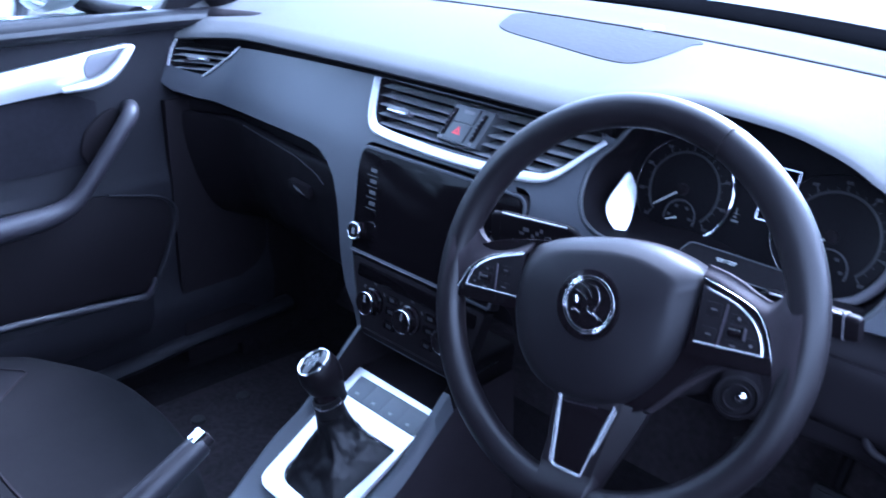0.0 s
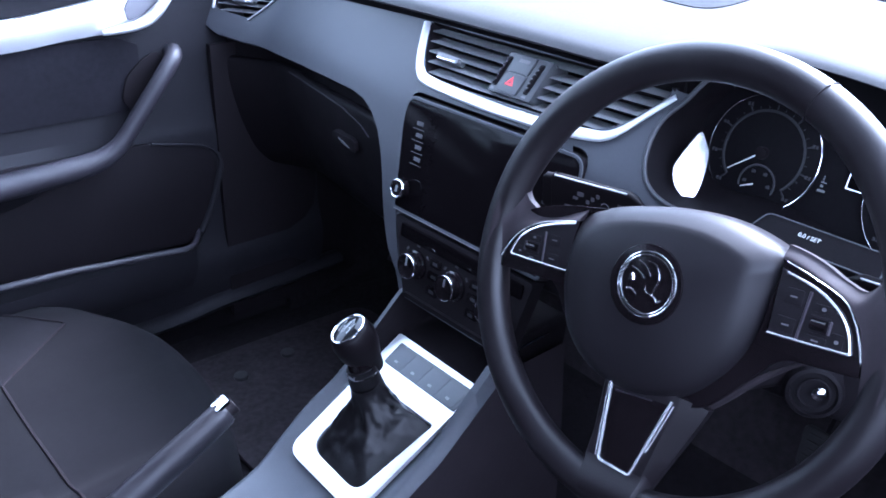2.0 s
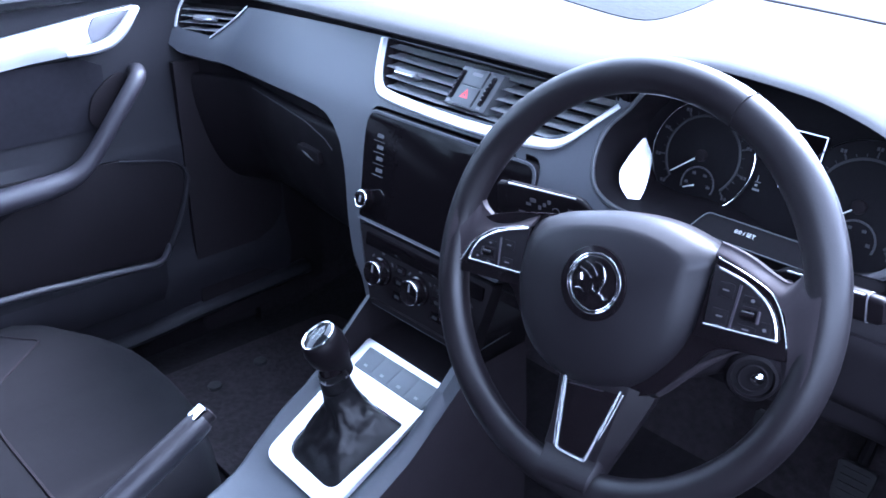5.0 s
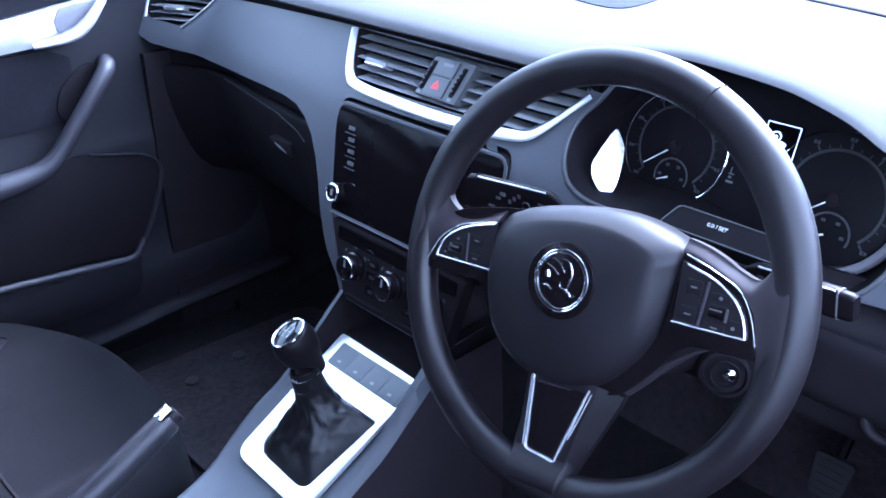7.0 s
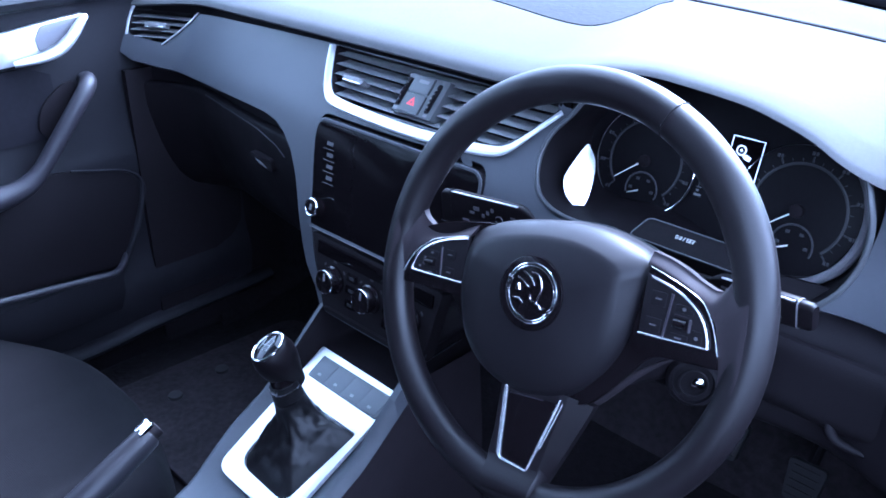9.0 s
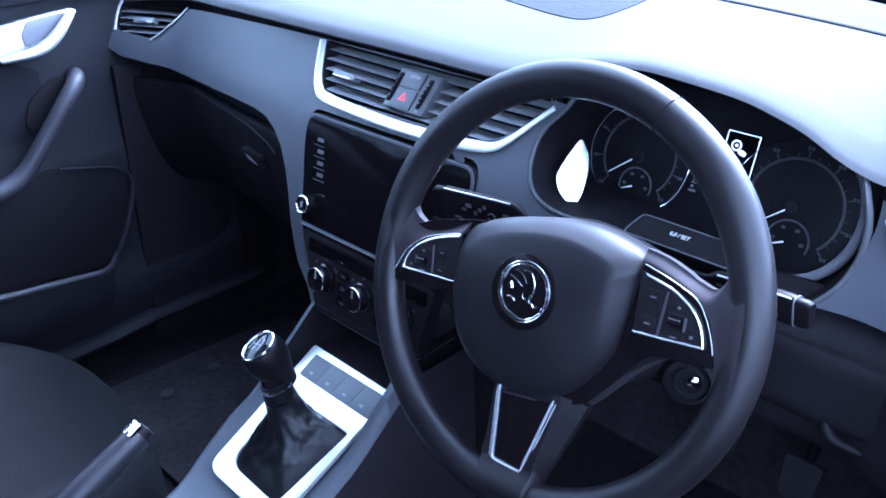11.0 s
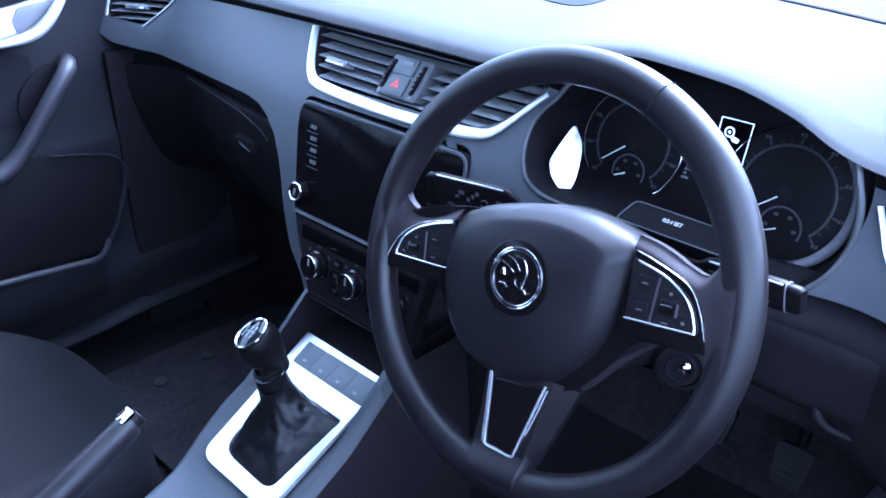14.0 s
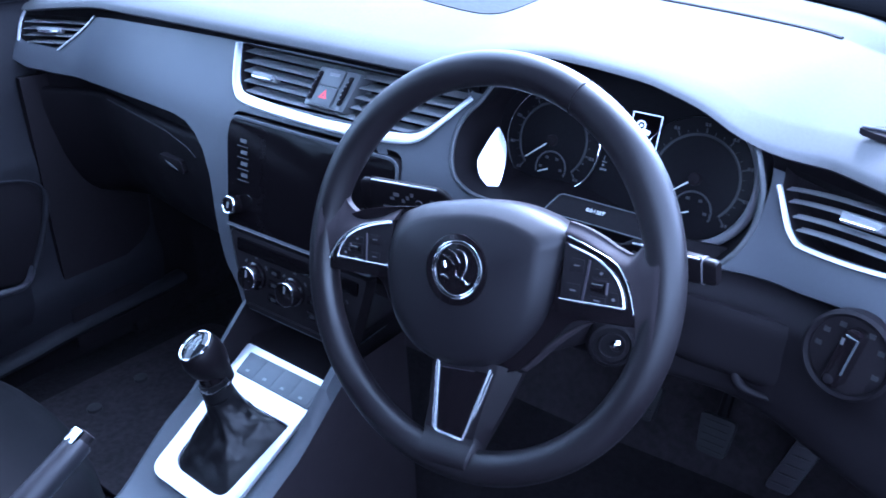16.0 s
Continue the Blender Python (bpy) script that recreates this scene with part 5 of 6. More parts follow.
part("boot", boot(), M_BOOT, gl, "black leather boot with folds", 60)
ax = (g_top - g_base).normalized()
part("shaft", sweep([lerp(g_base, g_top, 0.52), lerp(g_base, g_top, 0.95)], lambda t: lerp(0.0165, 0.0125, t), 16), M_GLOSS, gl)
part("collar", sweep([lerp(g_base, g_top, 0.50), lerp(g_base, g_top, 0.66)], lambda t: lerp(0.0195, 0.0178, t), 20), M_BOOT, gl, "black leather collar of the boot")
part("collar_ring", sweep([lerp(g_base, g_top, 0.600), lerp(g_base, g_top, 0.612)], 0.0188, 24), M_CHROME, gl, "thin chrome collar ring")
k_m = frame_at(g_top, (1, 0.1, 0.18), (0.05, 0.93, 0.42))
knob_loops = []
for z, rx, ry in ((-0.057, 0.0160, 0.0160), (-0.048, 0.0172, 0.0175), (-0.036, 0.0200, 0.0215), (-0.022, 0.0235, 0.026), (-0.008, 0.0245, 0.0275), (0.004, 0.0215, 0.025), (0.008, 0.018, 0.022)):
    knob_loops.append([k_m @ Vector((rx * math.cos(a), ry * math.sin(a), z)) for a in np.linspace(0, 2 * math.pi, 33)[:-1]])
kn = part("knob", loft(knob_loops, True, True), M_STALK, gl, "black rounded gear knob", 60)
part("cap_ring", sweep([(0.0178 * math.cos(a), 0.0218 * math.sin(a), 0.0082) for a in np.linspace(0, 2 * math.pi, 33)[:-1]], 0.0016, 8, True, m=k_m), M_CHROME, kn, "chrome cap ring")
part("cap", loft([[k_m @ Vector((0.017 * s * math.cos(a), 0.021 * s * math.sin(a), z)) for a in np.linspace(0, 2 * math.pi, 33)[:-1]] for s, z in ((1.0, 0.008), (0.8, 0.0098), (0.4, 0.0108), (0.05, 0.011))], False, True), M_CAP, kn, "glossy black gear pattern cap", 60)
for pts in ([(-0.007, 0.008), (-0.007, -0.008)], [(0.0, 0.008), (0.0, -0.008)], [(0.007, 0.008), (0.007, -0.008)], [(-0.007, 0), (0.007, 0)]):
    part("pattern_line", sweep([(x, y, 0.0112) for x, y in pts], 0.0007, 6, m=k_m), M_GREYPRINT, kn)
part("boot_badge", prism(rect(-0.004, -0.003, 0.004, 0.003), 0.002, frame_at(lerp(g_base, g_top, 0.60) + Vector((0.003, -0.018, 0.002)), (1, 0.2, 0), (0, 0.2, 1))), M_GREYPRINT, gl)

# handbrake
hb = thing("handbrake", "raised handbrake lever with chrome release button", "handbrake", (0.0, -0.45, 0.28))
h_tip, h_dir = Vector((0.007, -0.19, 0.4195)), Vector((0.015, -0.92, -0.44)).normalized()
part("grip", sweep([h_tip + h_dir * t for t in (0.0, 0.004, 0.02, 0.06, 0.11, 0.15, 0.2, 0.3)], lambda t: float(np.interp(t, [0, 0.15, 0.3, 0.6, 1], [0.0118, 0.0138, 0.0145, 0.016, 0.0165])), 18, flat=1.1), M_GRIP, hb, "dark moulded grip")
part("release_button", sweep([h_tip - h_dir * 0.010, h_tip - h_dir * 0.009, h_tip + h_dir * 0.002], lambda t: 0.0085 if t < 0.2 else 0.0095, 16), M_DARK, hb)
part("button_cap", prism(flat(rounded(rect(-0.0078, -0.0085, 0.0078, 0.0085), 0.003)), 0.003, frame_at(h_tip + Vector((0, 0.0, 0.0165)) + h_dir * 0.008, (1, 0, 0), -h_dir), 0.001), M_CHROME, hb, "small chrome cap")
part("gaiter", loft([[(CX - 0.026 + r * math.cos(a), -0.44 + 1.5 * r * math.sin(a), z) for a in np.linspace(0, 2 * math.pi, 25)[:-1]] for r, z in ((0.045, 0.24), (0.04, 0.27), (0.03, 0.30), (0.02, 0.325))], False, True), M_BOOT, hb)

# ---- passenger seat ----
seat = thing("passenger_seat", "dark woven cloth car seat beside the console", "car seat", (-0.34, -0.45, 0.0))


SEAT_X, SEAT_Y = -0.338, -0.070
SD = [-0.004, -0.002, 0.002, 0.008, 0.016, 0.026, 0.05, 0.09, 0.14, 0.20, 0.28, 0.40, 0.54]
SZ = [-0.19, -0.11, -0.065, -0.038, -0.022, -0.012, -0.002, 0.0, -0.003, -0.007, -0.012, -0.022, -0.03]


def seat_front(x):
    a = (x - SEAT_X) / 0.278
    return SEAT_Y - (0.085 if a > 0 else 0.115) * min(1.05, abs(a)) ** 2.2


def seat_crown(x):
    a = max(-1, min(1, (x - SEAT_X) / 0.278))
    side = abs(a)
    z = 0.288 - 0.012 * (1 - side) + (0.014 if a > 0 else 0.004) * math.exp(-((side - 0.82) / 0.10) ** 2)
    z -= 0.02 * max(0, -a - 0.3)
    return z - 0.06 * (max(0, side - 0.90) / 0.10) ** 2


def seat_pt(x, y, lift=0.0):
    d = seat_front(x) - y
    sag = 0.0014 * math.sin(31 * x + 9 * y) * math.sin(17 * y - 11 * x)
    return Vector((x, y, seat_crown(x) + float(np.interp(d, SD, SZ)) + sag * min(1, max(0, d) * 20) + lift))


def cushion():
    rows = []
    for k in range(57):
        x = SEAT_X + 0.278 * lerp(-1, 1, k / 56)
        yf = seat_front(x)
        ds = SD[:6] + [0.034, 0.042, 0.05, 0.065, 0.08, 0.1] + list(np.linspace(0.12, 0.54, 18))
        rows.append([seat_pt(x, yf - d) for d in ds])
    return sheet(rows)


def panel_edge(x):
    """Where the lighter cloth begins."""
    if x < -0.506:
        return -0.197 + 0.8 * (x + 0.506)
    return max(-0.318, -0.197 - 1.27 * (x + 0.506))


part("cushion", cushion(), M_SEAT, seat, "dark grey cloth cushion", 70)
part("side_skirt", block(-0.585, -0.60, 0.05, -0.095, -0.16, 0.20, 0.03, 3), M_DARK, seat)
PANEL_X = np.linspace(-0.598, -0.09, 60)
part("rear_panel", sheet([[seat_pt(x, lerp(panel_edge(x), -0.595, k / 14), 0.0025 if k else 0.0005) for k in range(15)] for x in PANEL_X if -0.41 <= x]), M_SEAT_MID, seat, "grey cloth rear panel", 70)
part("bolster_panel", sheet([[seat_pt(x, lerp(panel_edge(x), -0.595, k / 14), 0.0026 if k else 0.0005) for k in range(15)] for x in PANEL_X if x <= -0.40]), M_SEAT_LIGHT, seat, "pale grey cloth side bolster", 70)
part("bolster_panel", sheet([[seat_pt(lerp(lerp(-0.170, -0.245, k / 10), -0.092, j / 8), lerp(-0.346, -0.595, k / 10), 0.004) for k in range(11)] for j in range(9)]), M_SEAT_LIGHT, seat, "pale grey cloth side bolster", 70)
part("panel_seam", sweep([seat_pt(x, panel_edge(x) + 0.001, 0.001) for x in np.linspace(-0.598, -0.09, 60)], 0.0022, 6), M_HOLE, seat, "dark stitched seam")
part("backrest", loft([[(-0.335 + p[0] * s, y, p[1]) for p in rounded(rect(-0.25, 0.22, 0.25, 0.86), 0.08, 6)] for y, s in ((-0.60, 0.93), (-0.59, 1.0), (-0.74, 1.0), (-0.76, 0.93))], True, True), M_SEAT, seat, "dark cloth backrest", 60)
for s in (-1, 1):
    part("seat_rail", block(-0.335 + s * 0.19 - 0.014, -0.62, 0.02, -0.335 + s * 0.19 + 0.014, -0.06, 0.055, 0.006), M_DARK, seat)

# ---- passenger door ----
door = thing("passenger_door", "closed front door with dark panel, silver strip and pull handle", "car door", (-0.72, -0.3, 0.1))


def door_skin():
    rows = []
    for i in range(41):
        y = lerp(0.36, -0.75, i / 40)
        prof = smooth([(-0.66, 0.775), (-0.652, 0.768), (-0.652, 0.755), (-0.668, 0.738), (-0.672, 0.70), (-0.668, 0.64), (-0.665, 0.56), (-0.66, 0.50), (-0.655, 0.47), (-0.66, 0.40), (-0.66, 0.28), (-0.645, 0.22), (-0.66, 0.14), (-0.68, 0.12)], 3)
        rows.append([(p[0], y, p[1]) for p in prof])
    return sheet(rows, 0.03, (-1, 0, 0))


part("panel", door_skin(), M_DOOR, door, "dark grained door panel", 50)
part("top_rail", sweep(smooth([(-0.672, 0.36, 0.752), (-0.672, 0.2, 0.760), (-0.672, 0.0, 0.757), (-0.672, -0.3, 0.752), (-0.672, -0.75, 0.745)], 6), lambda t: 0.024 * min(1.0, 0.35 + 5 * t), 14, flat=0.7), M_GRIP, door, "soft black top rail")
strip = []
for i in range(29):
    t = i / 28
    y = lerp(0.096, -0.72, t)
    up = float(np.interp(y, [-0.72, -0.133, -0.048, 0.043, 0.096], [0.680, 0.701, 0.712, 0.724, 0.729]))
    dn = float(np.interp(y, [-0.72, -0.143, -0.084, -0.022, 0.034, 0.071, 0.096], [0.630, 0.655, 0.661, 0.664, 0.668, 0.687, 0.716]))
    strip.append([(-0.652 + 0.004 * math.sin(math.pi * k / 6), y, lerp(dn, up, k / 6)) for k in range(7)])
part("trim_strip", sheet(strip, 0.012, (-1, 0, 0)), M_SILVER, door, "bright satin silver trim strip", 60)
part("handle_cup", prism(flat(rounded([(0.016, 0.680), (0.045, 0.690), (0.068, 0.706), (0.088, 0.7255), (0.052, 0.7225), (0.024, 0.7185), (0.012, 0.70)], 0.006)), 0.008, frame_at((-0.6465, 0, 0), (0, 1, 0), (0, 0, 1)), 0.001), M_CUP, door, "grey handle recess")
part("inner_handle", sweep(smooth([(-0.640, 0.094, 0.728), (-0.634, 0.080, 0.716), (-0.631, 0.062, 0.698), (-0.631, 0.042, 0.683), (-0.632, 0.020, 0.6755), (-0.634, -0.004, 0.672), (-0.640, -0.028, 0.669)], 6), lambda t: 0.0045 + 0.0058 * math.sin(math.pi * min(1, t * 0.85 + 0.12)), 14, flat=0.8), M_SILVER, door, "satin silver inner door handle")
part("cloth_insert", sheet([[(-0.664 + 0.004, y, z) for z in np.linspace(0.655 - 0.05 * max(0, y) / 0.1, 0.535, 8)] for y in np.linspace(0.03, -0.72, 24)], 0.006, (-1, 0, 0)), M_DOORFAB, door, "dark woven cloth insert")
# No real hollow: a flat matt plate stands for the shade behind the pull.
part("pull_shade", prism(flat(rounded([(0.062, 0.628), (0.035, 0.618), (0.004, 0.592), (-0.008, 0.555), (0.008, 0.532), (0.045, 0.566), (0.072, 0.60)], 0.012, 4)), 0.004, frame_at((-0.6545, 0, 0), (0, 1, 0), (0, 0, 1)), 0.001), M_HOLE, door, "flat plate for the shaded hollow behind the pull")
pull = smooth([(-0.654, 0.082, 0.622), (-0.630, 0.076, 0.628), (-0.606, 0.062, 0.622), (-0.598, 0.033, 0.592), (-0.599, -0.002, 0.549), (-0.600, -0.036, 0.509), (-0.602, -0.062, 0.489), (-0.604, -0.092, 0.480), (-0.605, -0.145, 0.475), (-0.606, -0.278, 0.470), (-0.606, -0.528, 0.463), (-0.606, -0.748, 0.458)], 6)
part("pull_handle", sweep(pull, lambda t: 0.0135 + 0.0065 * min(1, max(0, (t - 0.45) * 4)), 16, flat=1.0), M_ARM, door, "dark grey diagonal door pull and armrest")


def arm_out(y):
    return min(1.0, max(0.0, -y / 0.30)) ** 1.5


part("armrest_body", sheet([[(x, y, z) for x, z in smooth([(-0.66, 0.50), (lerp(-0.662, -0.63, arm_out(y)), 0.475), (lerp(-0.664, -0.607, arm_out(y)), 0.458), (lerp(-0.664, -0.607, arm_out(y)), 0.44), (lerp(-0.662, -0.63, arm_out(y)), 0.42), (-0.66, 0.405)], 3)] for y in np.linspace(0.0, -0.74, 30)]), M_DOOR, door)
pk = [(-0.75, 0.50), (0.02, 0.479), (0.10, 0.461), (0.140, 0.440), (0.138, 0.385), (0.118, 0.333), (0.085, 0.275), (-0.02, 0.290), (-0.75, 0.285)]
# The pocket's depth is only shade in this flat plate's darker colour.
part("pocket_shade", prism(flat(rounded(pk, [0.001, 0.02, 0.03, 0.03, 0.04, 0.03, 0.03, 0.05, 0.001], 4)), 0.004, frame_at((-0.644, 0, 0), (0, 1, 0), (0, 0, 1)), 0.001), M_DARK, door, "flat darker plate for the shaded door pocket")
part("pocket_edge", sweep([(-0.640, p[0], p[1]) for p in smooth([(0.024, 0.4785), (0.069, 0.468), (0.11, 0.458), (0.136, 0.443), (0.145, 0.421), (0.137, 0.384), (0.117, 0.333), (0.094, 0.292)], 5)], lambda t: 0.0022 + 0.0035 * min(1.0, max(0.0, (t - 0.4) * 4)), 10), M_DOOR, door)
part("pocket_lip", sweep(smooth([(-0.640, 0.092, 0.300), (-0.615, 0.075, 0.296), (-0.588, 0.045, 0.297), (-0.586, 0.0, 0.302), (-0.586, -0.1, 0.312), (-0.586, -0.23, 0.322), (-0.585, -0.74, 0.340)], 6), lambda t: 0.0062 * min(1.0, 0.5 + t * 5), 12), M_ARM, door, "dark pocket lip")
part("pocket_front", sheet([[(x, y, z) for x, z in ((-0.587, 0.296), (-0.592, 0.25), (-0.62, 0.205), (-0.665, 0.20))] for y in np.linspace(0.06, -0.74, 12)]), M_DOOR, door)
part("window_seal", block(-0.708, -0.75, 0.755, -0.694, 0.36, 0.772, 0.005), M_DARK, door, "black rubber window seal")

# ---- pedals ----
for lab, x0, x1, y, z, h, tilt, lean, taper, skin in (
        ("worn black rubber brake pedal", 0.461, 0.511, 0.425, 0.263, 0.056, 0.35, 0.0, 0.80, M_RUBBER),
        ("worn pale grey accelerator pedal", 0.578, 0.613, 0.41, 0.278, 0.078, 0.45, 0.012, 0.95, M_SPOKE),
        ("worn black rubber clutch pedal", 0.345, 0.405, 0.425, 0.275, 0.055, 0.35, 0.0, 0.80, M_RUBBER)):
    p = thing("pedal", lab, "pedal", ((x0 + x1) / 2, y + 0.02, z), "foot pedals")
    m = frame_at(((x0 + x1) / 2, y, z), (1, 0, 0), (0, tilt, 1))
    w = (x1 - x0) / 2
    part("pad", prism(flat(rounded([(-w * taper - lean, -h / 2), (w * taper - lean, -h / 2), (w + lean, h / 2), (-w + lean, h / 2)], 0.008)), 0.012, m, 0.003), skin, p)
    for k in range(5):
        yy = -h * 0.36 + h * 0.18 * k
        o = 2 * lean * yy / h
        part("rib", sweep([(o - w * 0.68, yy, 0.0002), (o + w * 0.68, yy, 0.0002)], 0.0013, 6, m=m), skin, p)
    part("arm", sweep([m @ Vector((0, 0.01, -0.01)), m @ Vector((0, 0.08, -0.03)), m @ Vector((0, 0.2, -0.02))], 0.008, 8), M_DARK, p)

# ---- the car's shell ----


def setting(name, bm, material, label, category, sharp=35):
    return solo(name, bm, material, label, category, "structure", sharp=sharp)


setting("floor", sheet([[(x, y, 0.03 + 0.04 * max(0, (y - 0.35) / 0.2) + 0.004 * math.sin(9 * x) * math.sin(7 * y)) for y in np.linspace(-1.7, 0.62, 30)] for x in np.linspace(-0.72, 0.72, 30)], 0.02, (0, 0, -1)), M_CARPET_SHADED, "carpeted car floor in the shaded carpet tone", "floor")
mat_p = flat(rounded([(-0.62, -0.02), (-0.15, -0.02), (-0.16, 0.42), (-0.6, 0.42)], 0.05))
solo("floor_mat", prism(mat_p, 0.008, Matrix.Translation((0, 0, 0.046)), 0.002), M_CARPET, "dark carpet floor mat in the passenger footwell", "floor mat")
for k, (x, y) in enumerate(((-0.518, 0.087), (-0.531, 0.195))):
    solo("mat_fastener", prism(circle(0.013, 20), 0.007, Matrix.Translation((x, y, 0.0525)), 0.002), M_RUBBER, "small round grey floor mat fastener", "fastener", group="mat fasteners")
setting("door_sill", sweep(smooth([(-0.655, 0.40, 0.143), (-0.655, 0.25, 0.138), (-0.655, 0.12, 0.134), (-0.655, 0.0, 0.126), (-0.655, -0.5, 0.12), (-0.655, -1.5, 0.12)], 4), 0.022, 12, flat=0.7), M_DOOR, "dark plastic door sill trim", "sill")
setting("wall_passenger", sheet([[(-0.735, y, z) for z in (0.0, 0.4, 0.75)] for y in (0.75, -0.3, -1.7)], 0.02, (-1, 0, 0)), M_DARK, "dark inner side behind the door", "wall")
setting("kick_panel", sheet([[(-0.69, y, z) for z in np.linspace(0.03, 0.78, 6)] for y in np.linspace(0.75, 0.30, 6)], 0.02, (-1, 0, 0)), M_CARPET_SHADED, "footwell side panel in the shaded carpet tone", "wall")
# Sheet laid over the door's front part to darken it like footwell shade.
setting("footwell_shade", sheet([[(-0.650 - 0.02 * max(0.0, (y - 0.30) / 0.1), y, z) for z in np.linspace(0.09, 0.625, 8)] for y in np.linspace(0.150, 0.46, 8)], 0.012, (-1, 0, 0)), M_HOLE, "matt black sheet added for the shade in the passenger footwell", "wall")
setting("kick_panel_driver", sheet([[(0.745, y, z) for z in np.linspace(0.03, 0.74, 6)] for y in np.linspace(0.75, 0.24, 6)], 0.02, (1, 0, 0)), M_DARK, "dark driver footwell side panel", "wall")
ROOF = [(-0.05, 1.25), (-0.2, 1.272), (-0.6, 1.29), (-1.1, 1.27), (-1.6, 1.2)]
setting("ceiling", sheet([[(x, y, z - 0.06 * (x / 0.6) ** 4) for y, z in smooth(ROOF, 4)] for x in np.linspace(-0.60, 0.60, 17)], 0.03, (0, 0, 1)), M_LINING, "pale grey cloth roof lining", "ceiling")


def pillar(name, a, b, r, label):
    setting(name, sweep(smooth([a, tuple(lerp(Vector(a), Vector(b), 0.5) + Vector((0, 0.02, 0.015))), b], 6), r, 12, flat=1.6), M_DARK, label, "pillar")


pillar("pillar_a_passenger", (-0.705, 0.36, 0.75), (-0.575, -0.07, 1.215), 0.037, "dark windscreen pillar on the passenger side")
pillar("pillar_a_driver", (0.74, 0.46, 0.76), (0.60, -0.06, 1.215), 0.035, "dark windscreen pillar on the driver side")
pillar("pillar_b_passenger", (-0.70, -0.78, 0.05), (-0.60, -0.80, 1.22), 0.05, "dark middle pillar on the passenger side")
pillar("pillar_b_driver", (0.76, -0.85, 0.05), (0.62, -0.85, 1.22), 0.05, "dark middle pillar on the driver side")
setting("wall_rear", sheet([[(x, y, z) for y, z in ((-1.45, 0.03), (-1.5, 0.4), (-1.6, 0.85))] for x in (-0.75, 0, 0.75)], 0.04, (0, -1, 0)), M_DARK, "dark rear seat wall", "wall")
for s, nm in ((-1, "passenger"), (1, "driver")):
    setting(f"wall_side_{nm}", sheet([[(s * 0.70, y, z) for z in (0.03, 0.4, 0.8)] for y in (-0.86, -1.2, -1.62)], 0.05, (s, 0, 0)), M_DARK, "dark rear side panel", "wall")
# Added below the driver's open doorway to hold back light; nothing solid stands there.
setting("driver_side_block", sheet([[(0.82, y, z) for z in (-0.15, 0.3, 0.60)] for y in (0.45, -0.3, -0.9)], 0.04, (1, 0, 0)), M_DARK, "unseen dark wall added to block light at the open door", "wall")
# Closes the rear window opening out of view, to keep light from behind out.
setting("wall_rear_block", sheet([[(x, y, z) for y, z in ((-1.6, 0.85), (-1.62, 1.0), (-1.6, 1.22))] for x in (-0.75, 0, 0.75)], 0.04, (0, -1, 0)), M_DARK, "unseen dark wall added to block light from the rear", "wall")
ws = []
for i in range(21):
    x = lerp(-0.72, 0.72, i / 20)
    yb = screen_y(x)
    ws.append([(lerp(x, x * 0.8, t), lerp(yb, -0.05 - 0.06 * x * x, t), lerp(0.846, 1.25, t) + 0.02 * math.sin(math.pi * t)) for t in np.linspace(0, 1, 10)])
wsg = setting("window_1", sheet(ws), M_GLASS, "clear curved windscreen", "window")
wsg.visible_shadow = False
setting("windscreen_edge", sheet([[(x, screen_y(x) + d, 0.826 + h) for d, h in ((-0.030, -0.010), (-0.036, 0.002), (-0.033, 0.006), (-0.014, 0.014), (0.0, 0.019), (0.01, 0.0))] for x in np.linspace(-0.74, 0.76, 40)]), M_BLACK, "black lower edge of the windscreen", "trim")
bon = []
for i in range(25):
    x = lerp(-0.80, 0.80, i / 24)
    bon.append([(x, y + 0.0, z - 0.06 * abs(x / 0.8) ** 3 + 0.012 * math.exp(-((abs(x) - 0.5) / 0.05) ** 2)) for y, z in smooth([(screen_y(x) + 0.04, 0.80), (0.95, 0.795), (1.2, 0.77), (1.5, 0.70), (1.65, 0.60)], 4)])
solo("bonnet", sheet(bon, 0.01, (0, 0, -1)), M_BODY, "grey painted car bonnet beyond the windscreen", "bonnet")
setting("body_side", sheet([[(-0.80, y, z) for z in (-0.15, 0.3, 0.76)] for y in (1.6, 0.5, -1.7)], 0.03, (-1, 0, 0)), M_BODY, "silver outer body side", "wall")

# ---- outside ----
setting("ground", sheet([[(x, y, -0.30) for y in (-400, -20, 20, 400)] for x in (-400, -20, 20, 400)]), M_ASPHALT, "grey asphalt car park", "ground")

# Unseen wall, added only to cut the low sky light from the driver's side.
setting("wall_sky_block", block(2.6, -14, -0.3, 2.9, 14, 1.15, 0.01), mat("wall_render", (0.20, 0.195, 0.19), 0.9, spec=0.2, grain=0.5, grain_size=0.01, vary=0.2, stain_size=0.8), "unseen plain wall added to block low side sky", "wall")

mirror = thing("wing_mirror", "white painted door mirror on a black foot", "wing mirror", (-0.78, 0.12, 0.75))
part("housing", loft([[(-0.86 + a * math.cos(b), y - 0.21 + 0.012 * math.sin(b), 0.832 + c * math.sin(b)) for b in np.linspace(0, 2 * math.pi, 33)[:-1]] for y, a, c in ((0.245, 0.098, 0.066), (0.26, 0.102, 0.072), (0.30, 0.092, 0.068), (0.335, 0.06, 0.045), (0.35, 0.02, 0.015))], False, True), mat("white_paint", (0.75, 0.75, 0.73), 0.3, coat=0.5, vary=0.03), mirror, "white painted housing", 60)
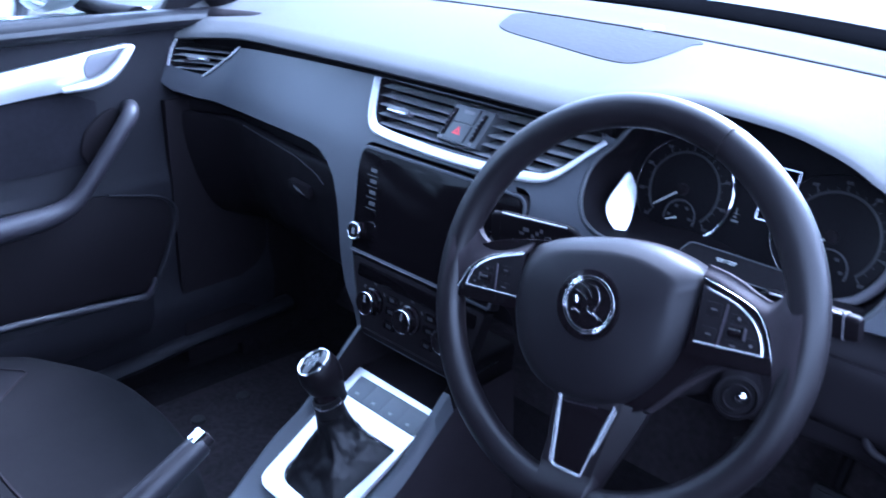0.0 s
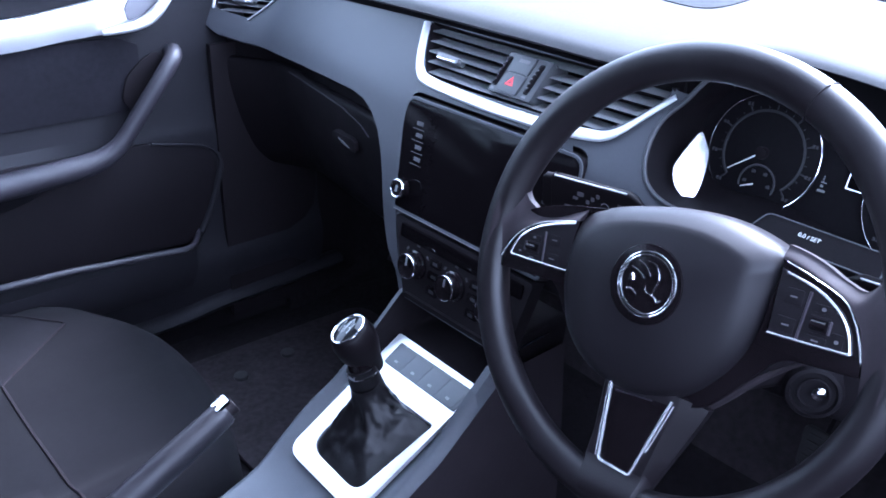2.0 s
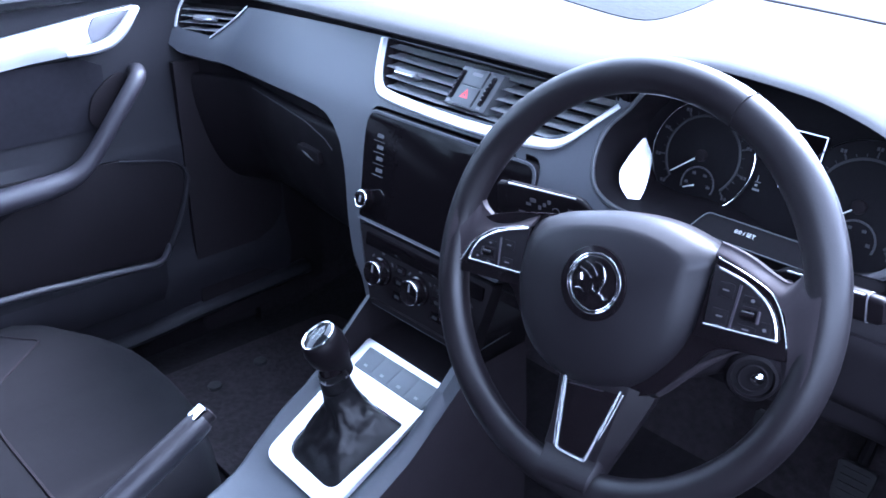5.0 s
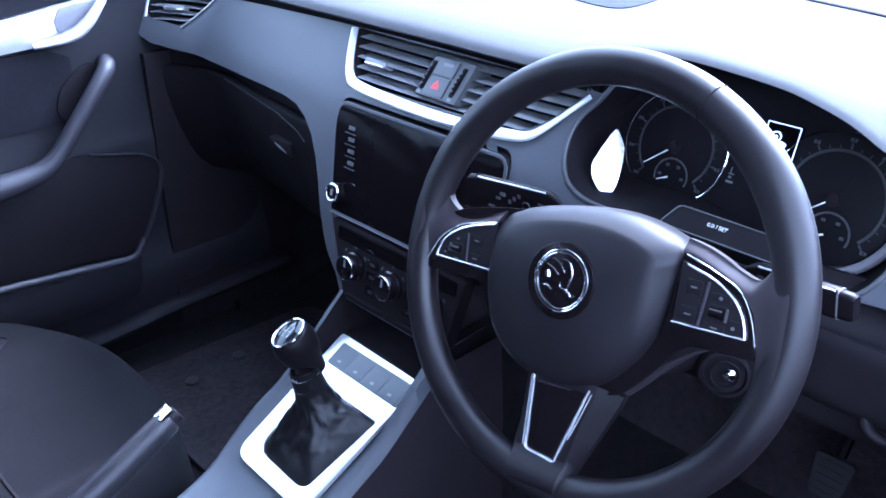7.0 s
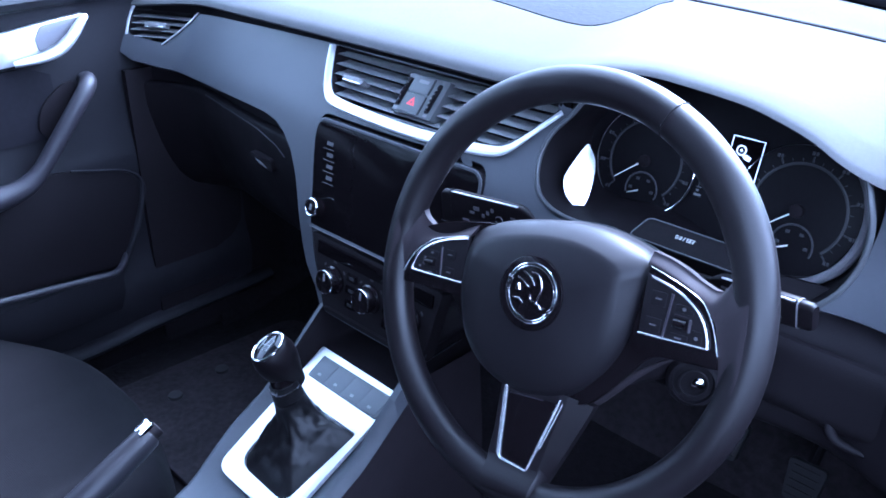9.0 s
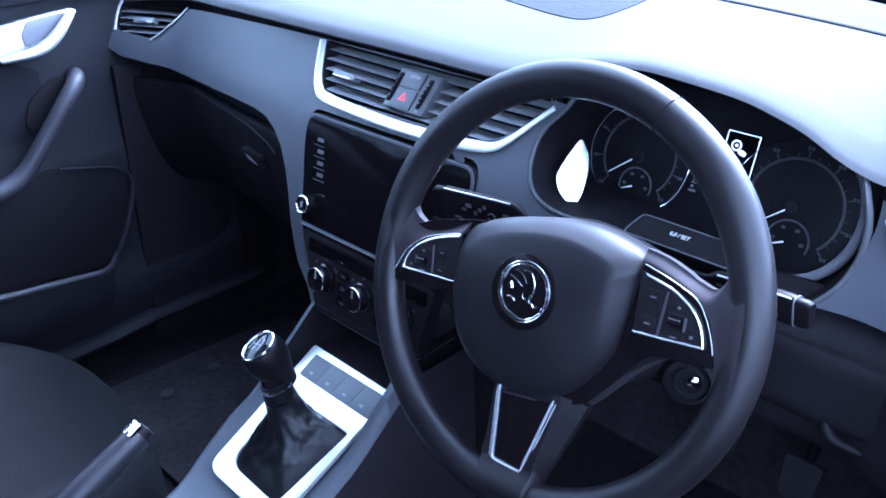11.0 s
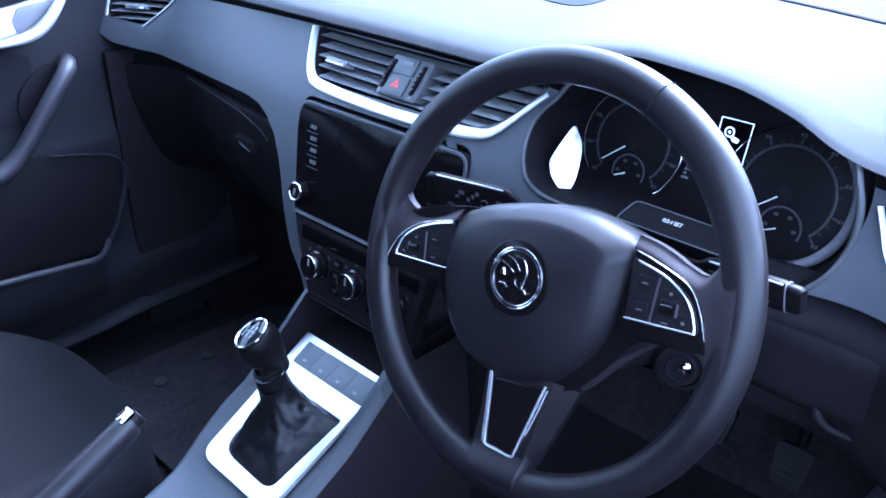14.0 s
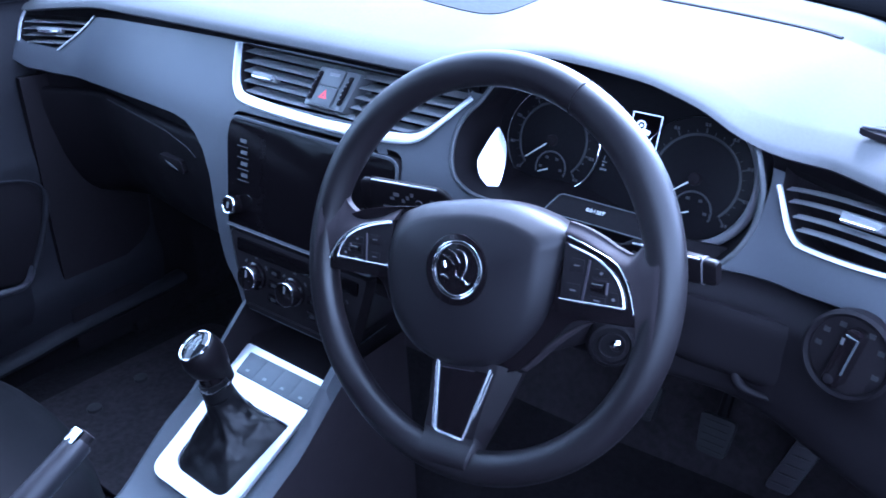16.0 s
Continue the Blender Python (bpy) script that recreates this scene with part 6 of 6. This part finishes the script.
part("mirror_glass", prism(flat([(0.090 * math.cos(b), 0.060 * math.sin(b)) for b in np.linspace(0, 2 * math.pi, 33)[:-1]]), 0.006, frame_at((-0.86, 0.037, 0.832), (1, 0.12, 0), (0, -0.05, 1)), 0.001), M_CHROME, mirror, "mirror glass")
part("foot", sweep([(-0.72, 0.15, 0.762), (-0.77, 0.13, 0.765), (-0.83, 0.10, 0.775)], lambda t: lerp(0.028, 0.020, t), 12, flat=0.6), M_DARK, mirror, "black mirror foot")
part("corner_panel", prism([(0.36, 0.765), (0.175, 0.765), (0.20, 0.80), (0.34, 0.925), (0.36, 0.925)], 0.014, frame_at((-0.684, 0, 0), (0, 1, 0), (0, 0, 1)), 0.002), M_DARK, door, "black corner panel at the mirror")


def parked_car(label, at, paint):
    """A hatchback side on, its length along y."""
    c = thing("parked_car", label, "car", (at[0], at[1], -0.3))
    x, y0 = at
    low = smooth([(-2.05, 0.0), (-2.08, 0.3), (-1.95, 0.55), (-1.0, 0.66), (1.9, 0.70), (2.05, 0.5), (2.05, 0.05)], 5)
    rows = [[(x + u * w, y0 + p[0] * k, -0.08 + p[1]) for p in low] for u, w, k in ((-0.86, 1, 0.97), (-0.84, 1, 1.0), (0.84, 1, 1.0), (0.86, 1, 0.97))]
    part("body", loft([[Vector(q) for q in r_] for r_ in rows], True, True), paint, c, "", 50)
    cab = smooth([(-0.95, 0.60), (-0.35, 1.05), (0.4, 1.16), (1.5, 1.10), (1.95, 0.64)], 5)
    part("roof", loft([[Vector((x + u, y0 + p[0] * k, -0.08 + p[1] * h)) for p in cab] for u, k, h in ((-0.74, 0.97, 0.97), (-0.60, 1.0, 1.0), (0.60, 1.0, 1.0), (0.74, 0.97, 0.97))], True, True), paint, c, "", 50)
    for side in (-1, 1):
        for a, b in ((-0.55, 0.35), (0.45, 1.35)):
            part("side_window", prism(flat(rounded([(a - 0.25 * (a < 0), 0.62), (b, 0.62), (b - 0.05, 0.98), (a + 0.18 * (a < 0), 0.98)], 0.05)), 0.01, frame_at((x + side * 0.745, y0, -0.02), (0, 1, 0), (-side * 0.1, 0, 1))), M_SCREEN, c, "dark side window")
        for wy in (-1.3, 1.25):
            wm = frame_at((x + side * 0.87, y0 + wy, 0.0), (0, 1, 0), (0, 0, 1))
            tyre = part("wheel", sweep([(0.25 * math.cos(b), 0.25 * math.sin(b), 0) for b in np.linspace(0, 2 * math.pi, 33)[:-1]], 0.055, 10, True, flat=1.5, m=wm), M_RUBBER, c, "black tyre")
            part("rim", prism(circle(0.20, 24), 0.04, wm @ Matrix.Translation((0, 0, 0.02)), 0.01), M_SILVER, tyre, "silver wheel rim")
    return c


parked_car("red hatchback parked beside the car", (-7.4, 0.6), M_REDCAR)


# Hedge assumed from a dark green backdrop; its height holds back sky light.
def hedge():
    """A row of many small leaf clumps with an uneven top."""
    rng = random.Random(5)
    verts, faces = [], []
    for k in range(9000):
        y = rng.uniform(-16, 18)
        top = 4.4 + 0.5 * math.sin(0.7 * y) + 0.25 * math.sin(2.3 * y)
        z = -0.3 + top * rng.random() ** 0.8
        c = Vector((-9.8 + rng.uniform(-0.5, 0.5) * (1.2 - 0.2 * z), y, z))
        a = Vector((rng.uniform(-1, 1), rng.uniform(-1, 1), rng.uniform(-1, 1))).normalized() * rng.uniform(0.10, 0.2)
        b = a.orthogonal().normalized() * rng.uniform(0.06, 0.12)
        n = len(verts)
        verts += [c - a, c + b, c + a, c - b]
        faces.append((n, n + 1, n + 2, n + 3))
    me = bpy.data.meshes.new("hedge")
    me.from_pydata(verts, [], faces)
    me.materials.append(mat("hedge_leaves", (0.045, 0.07, 0.035), 0.8, spec=0.2, vary=0.5, stain_size=0.5, grain_size=0.06))
    return me


tagged(new("hedge", hedge()), "assumed tall leafy hedge, cutting sky light from the left", "hedge", kind="stuff")
# Unseen rear side panes, tinted dark to hold back light from behind.
setting("window_2", sheet([[(-0.70, y, 0.80), (-0.61, y, 1.19)] for y in (-0.86, -1.2, -1.6)]), glass("tinted_glass", (0.12, 0.13, 0.13), 0.05), "unseen rear side pane, darkened to cut rear light", "window")
setting("window_3", sheet([[(0.70, y, 0.80), (0.61, y, 1.19)] for y in (-0.86, -1.2, -1.6)]), bpy.data.materials["tinted_glass"], "unseen rear side pane, darkened to cut rear light", "window")
setting("window_4", sheet([[(-0.701, y, 0.765), (-0.69, y, 0.86), (-0.655, y, 1.02), (-0.605, y, 1.20)] for y in (0.33, 0.0, -0.4, -0.76)]), glass("green_tinted_glass", (0.76, 0.82, 0.82), 0.05), "green-tinted passenger door window", "window")
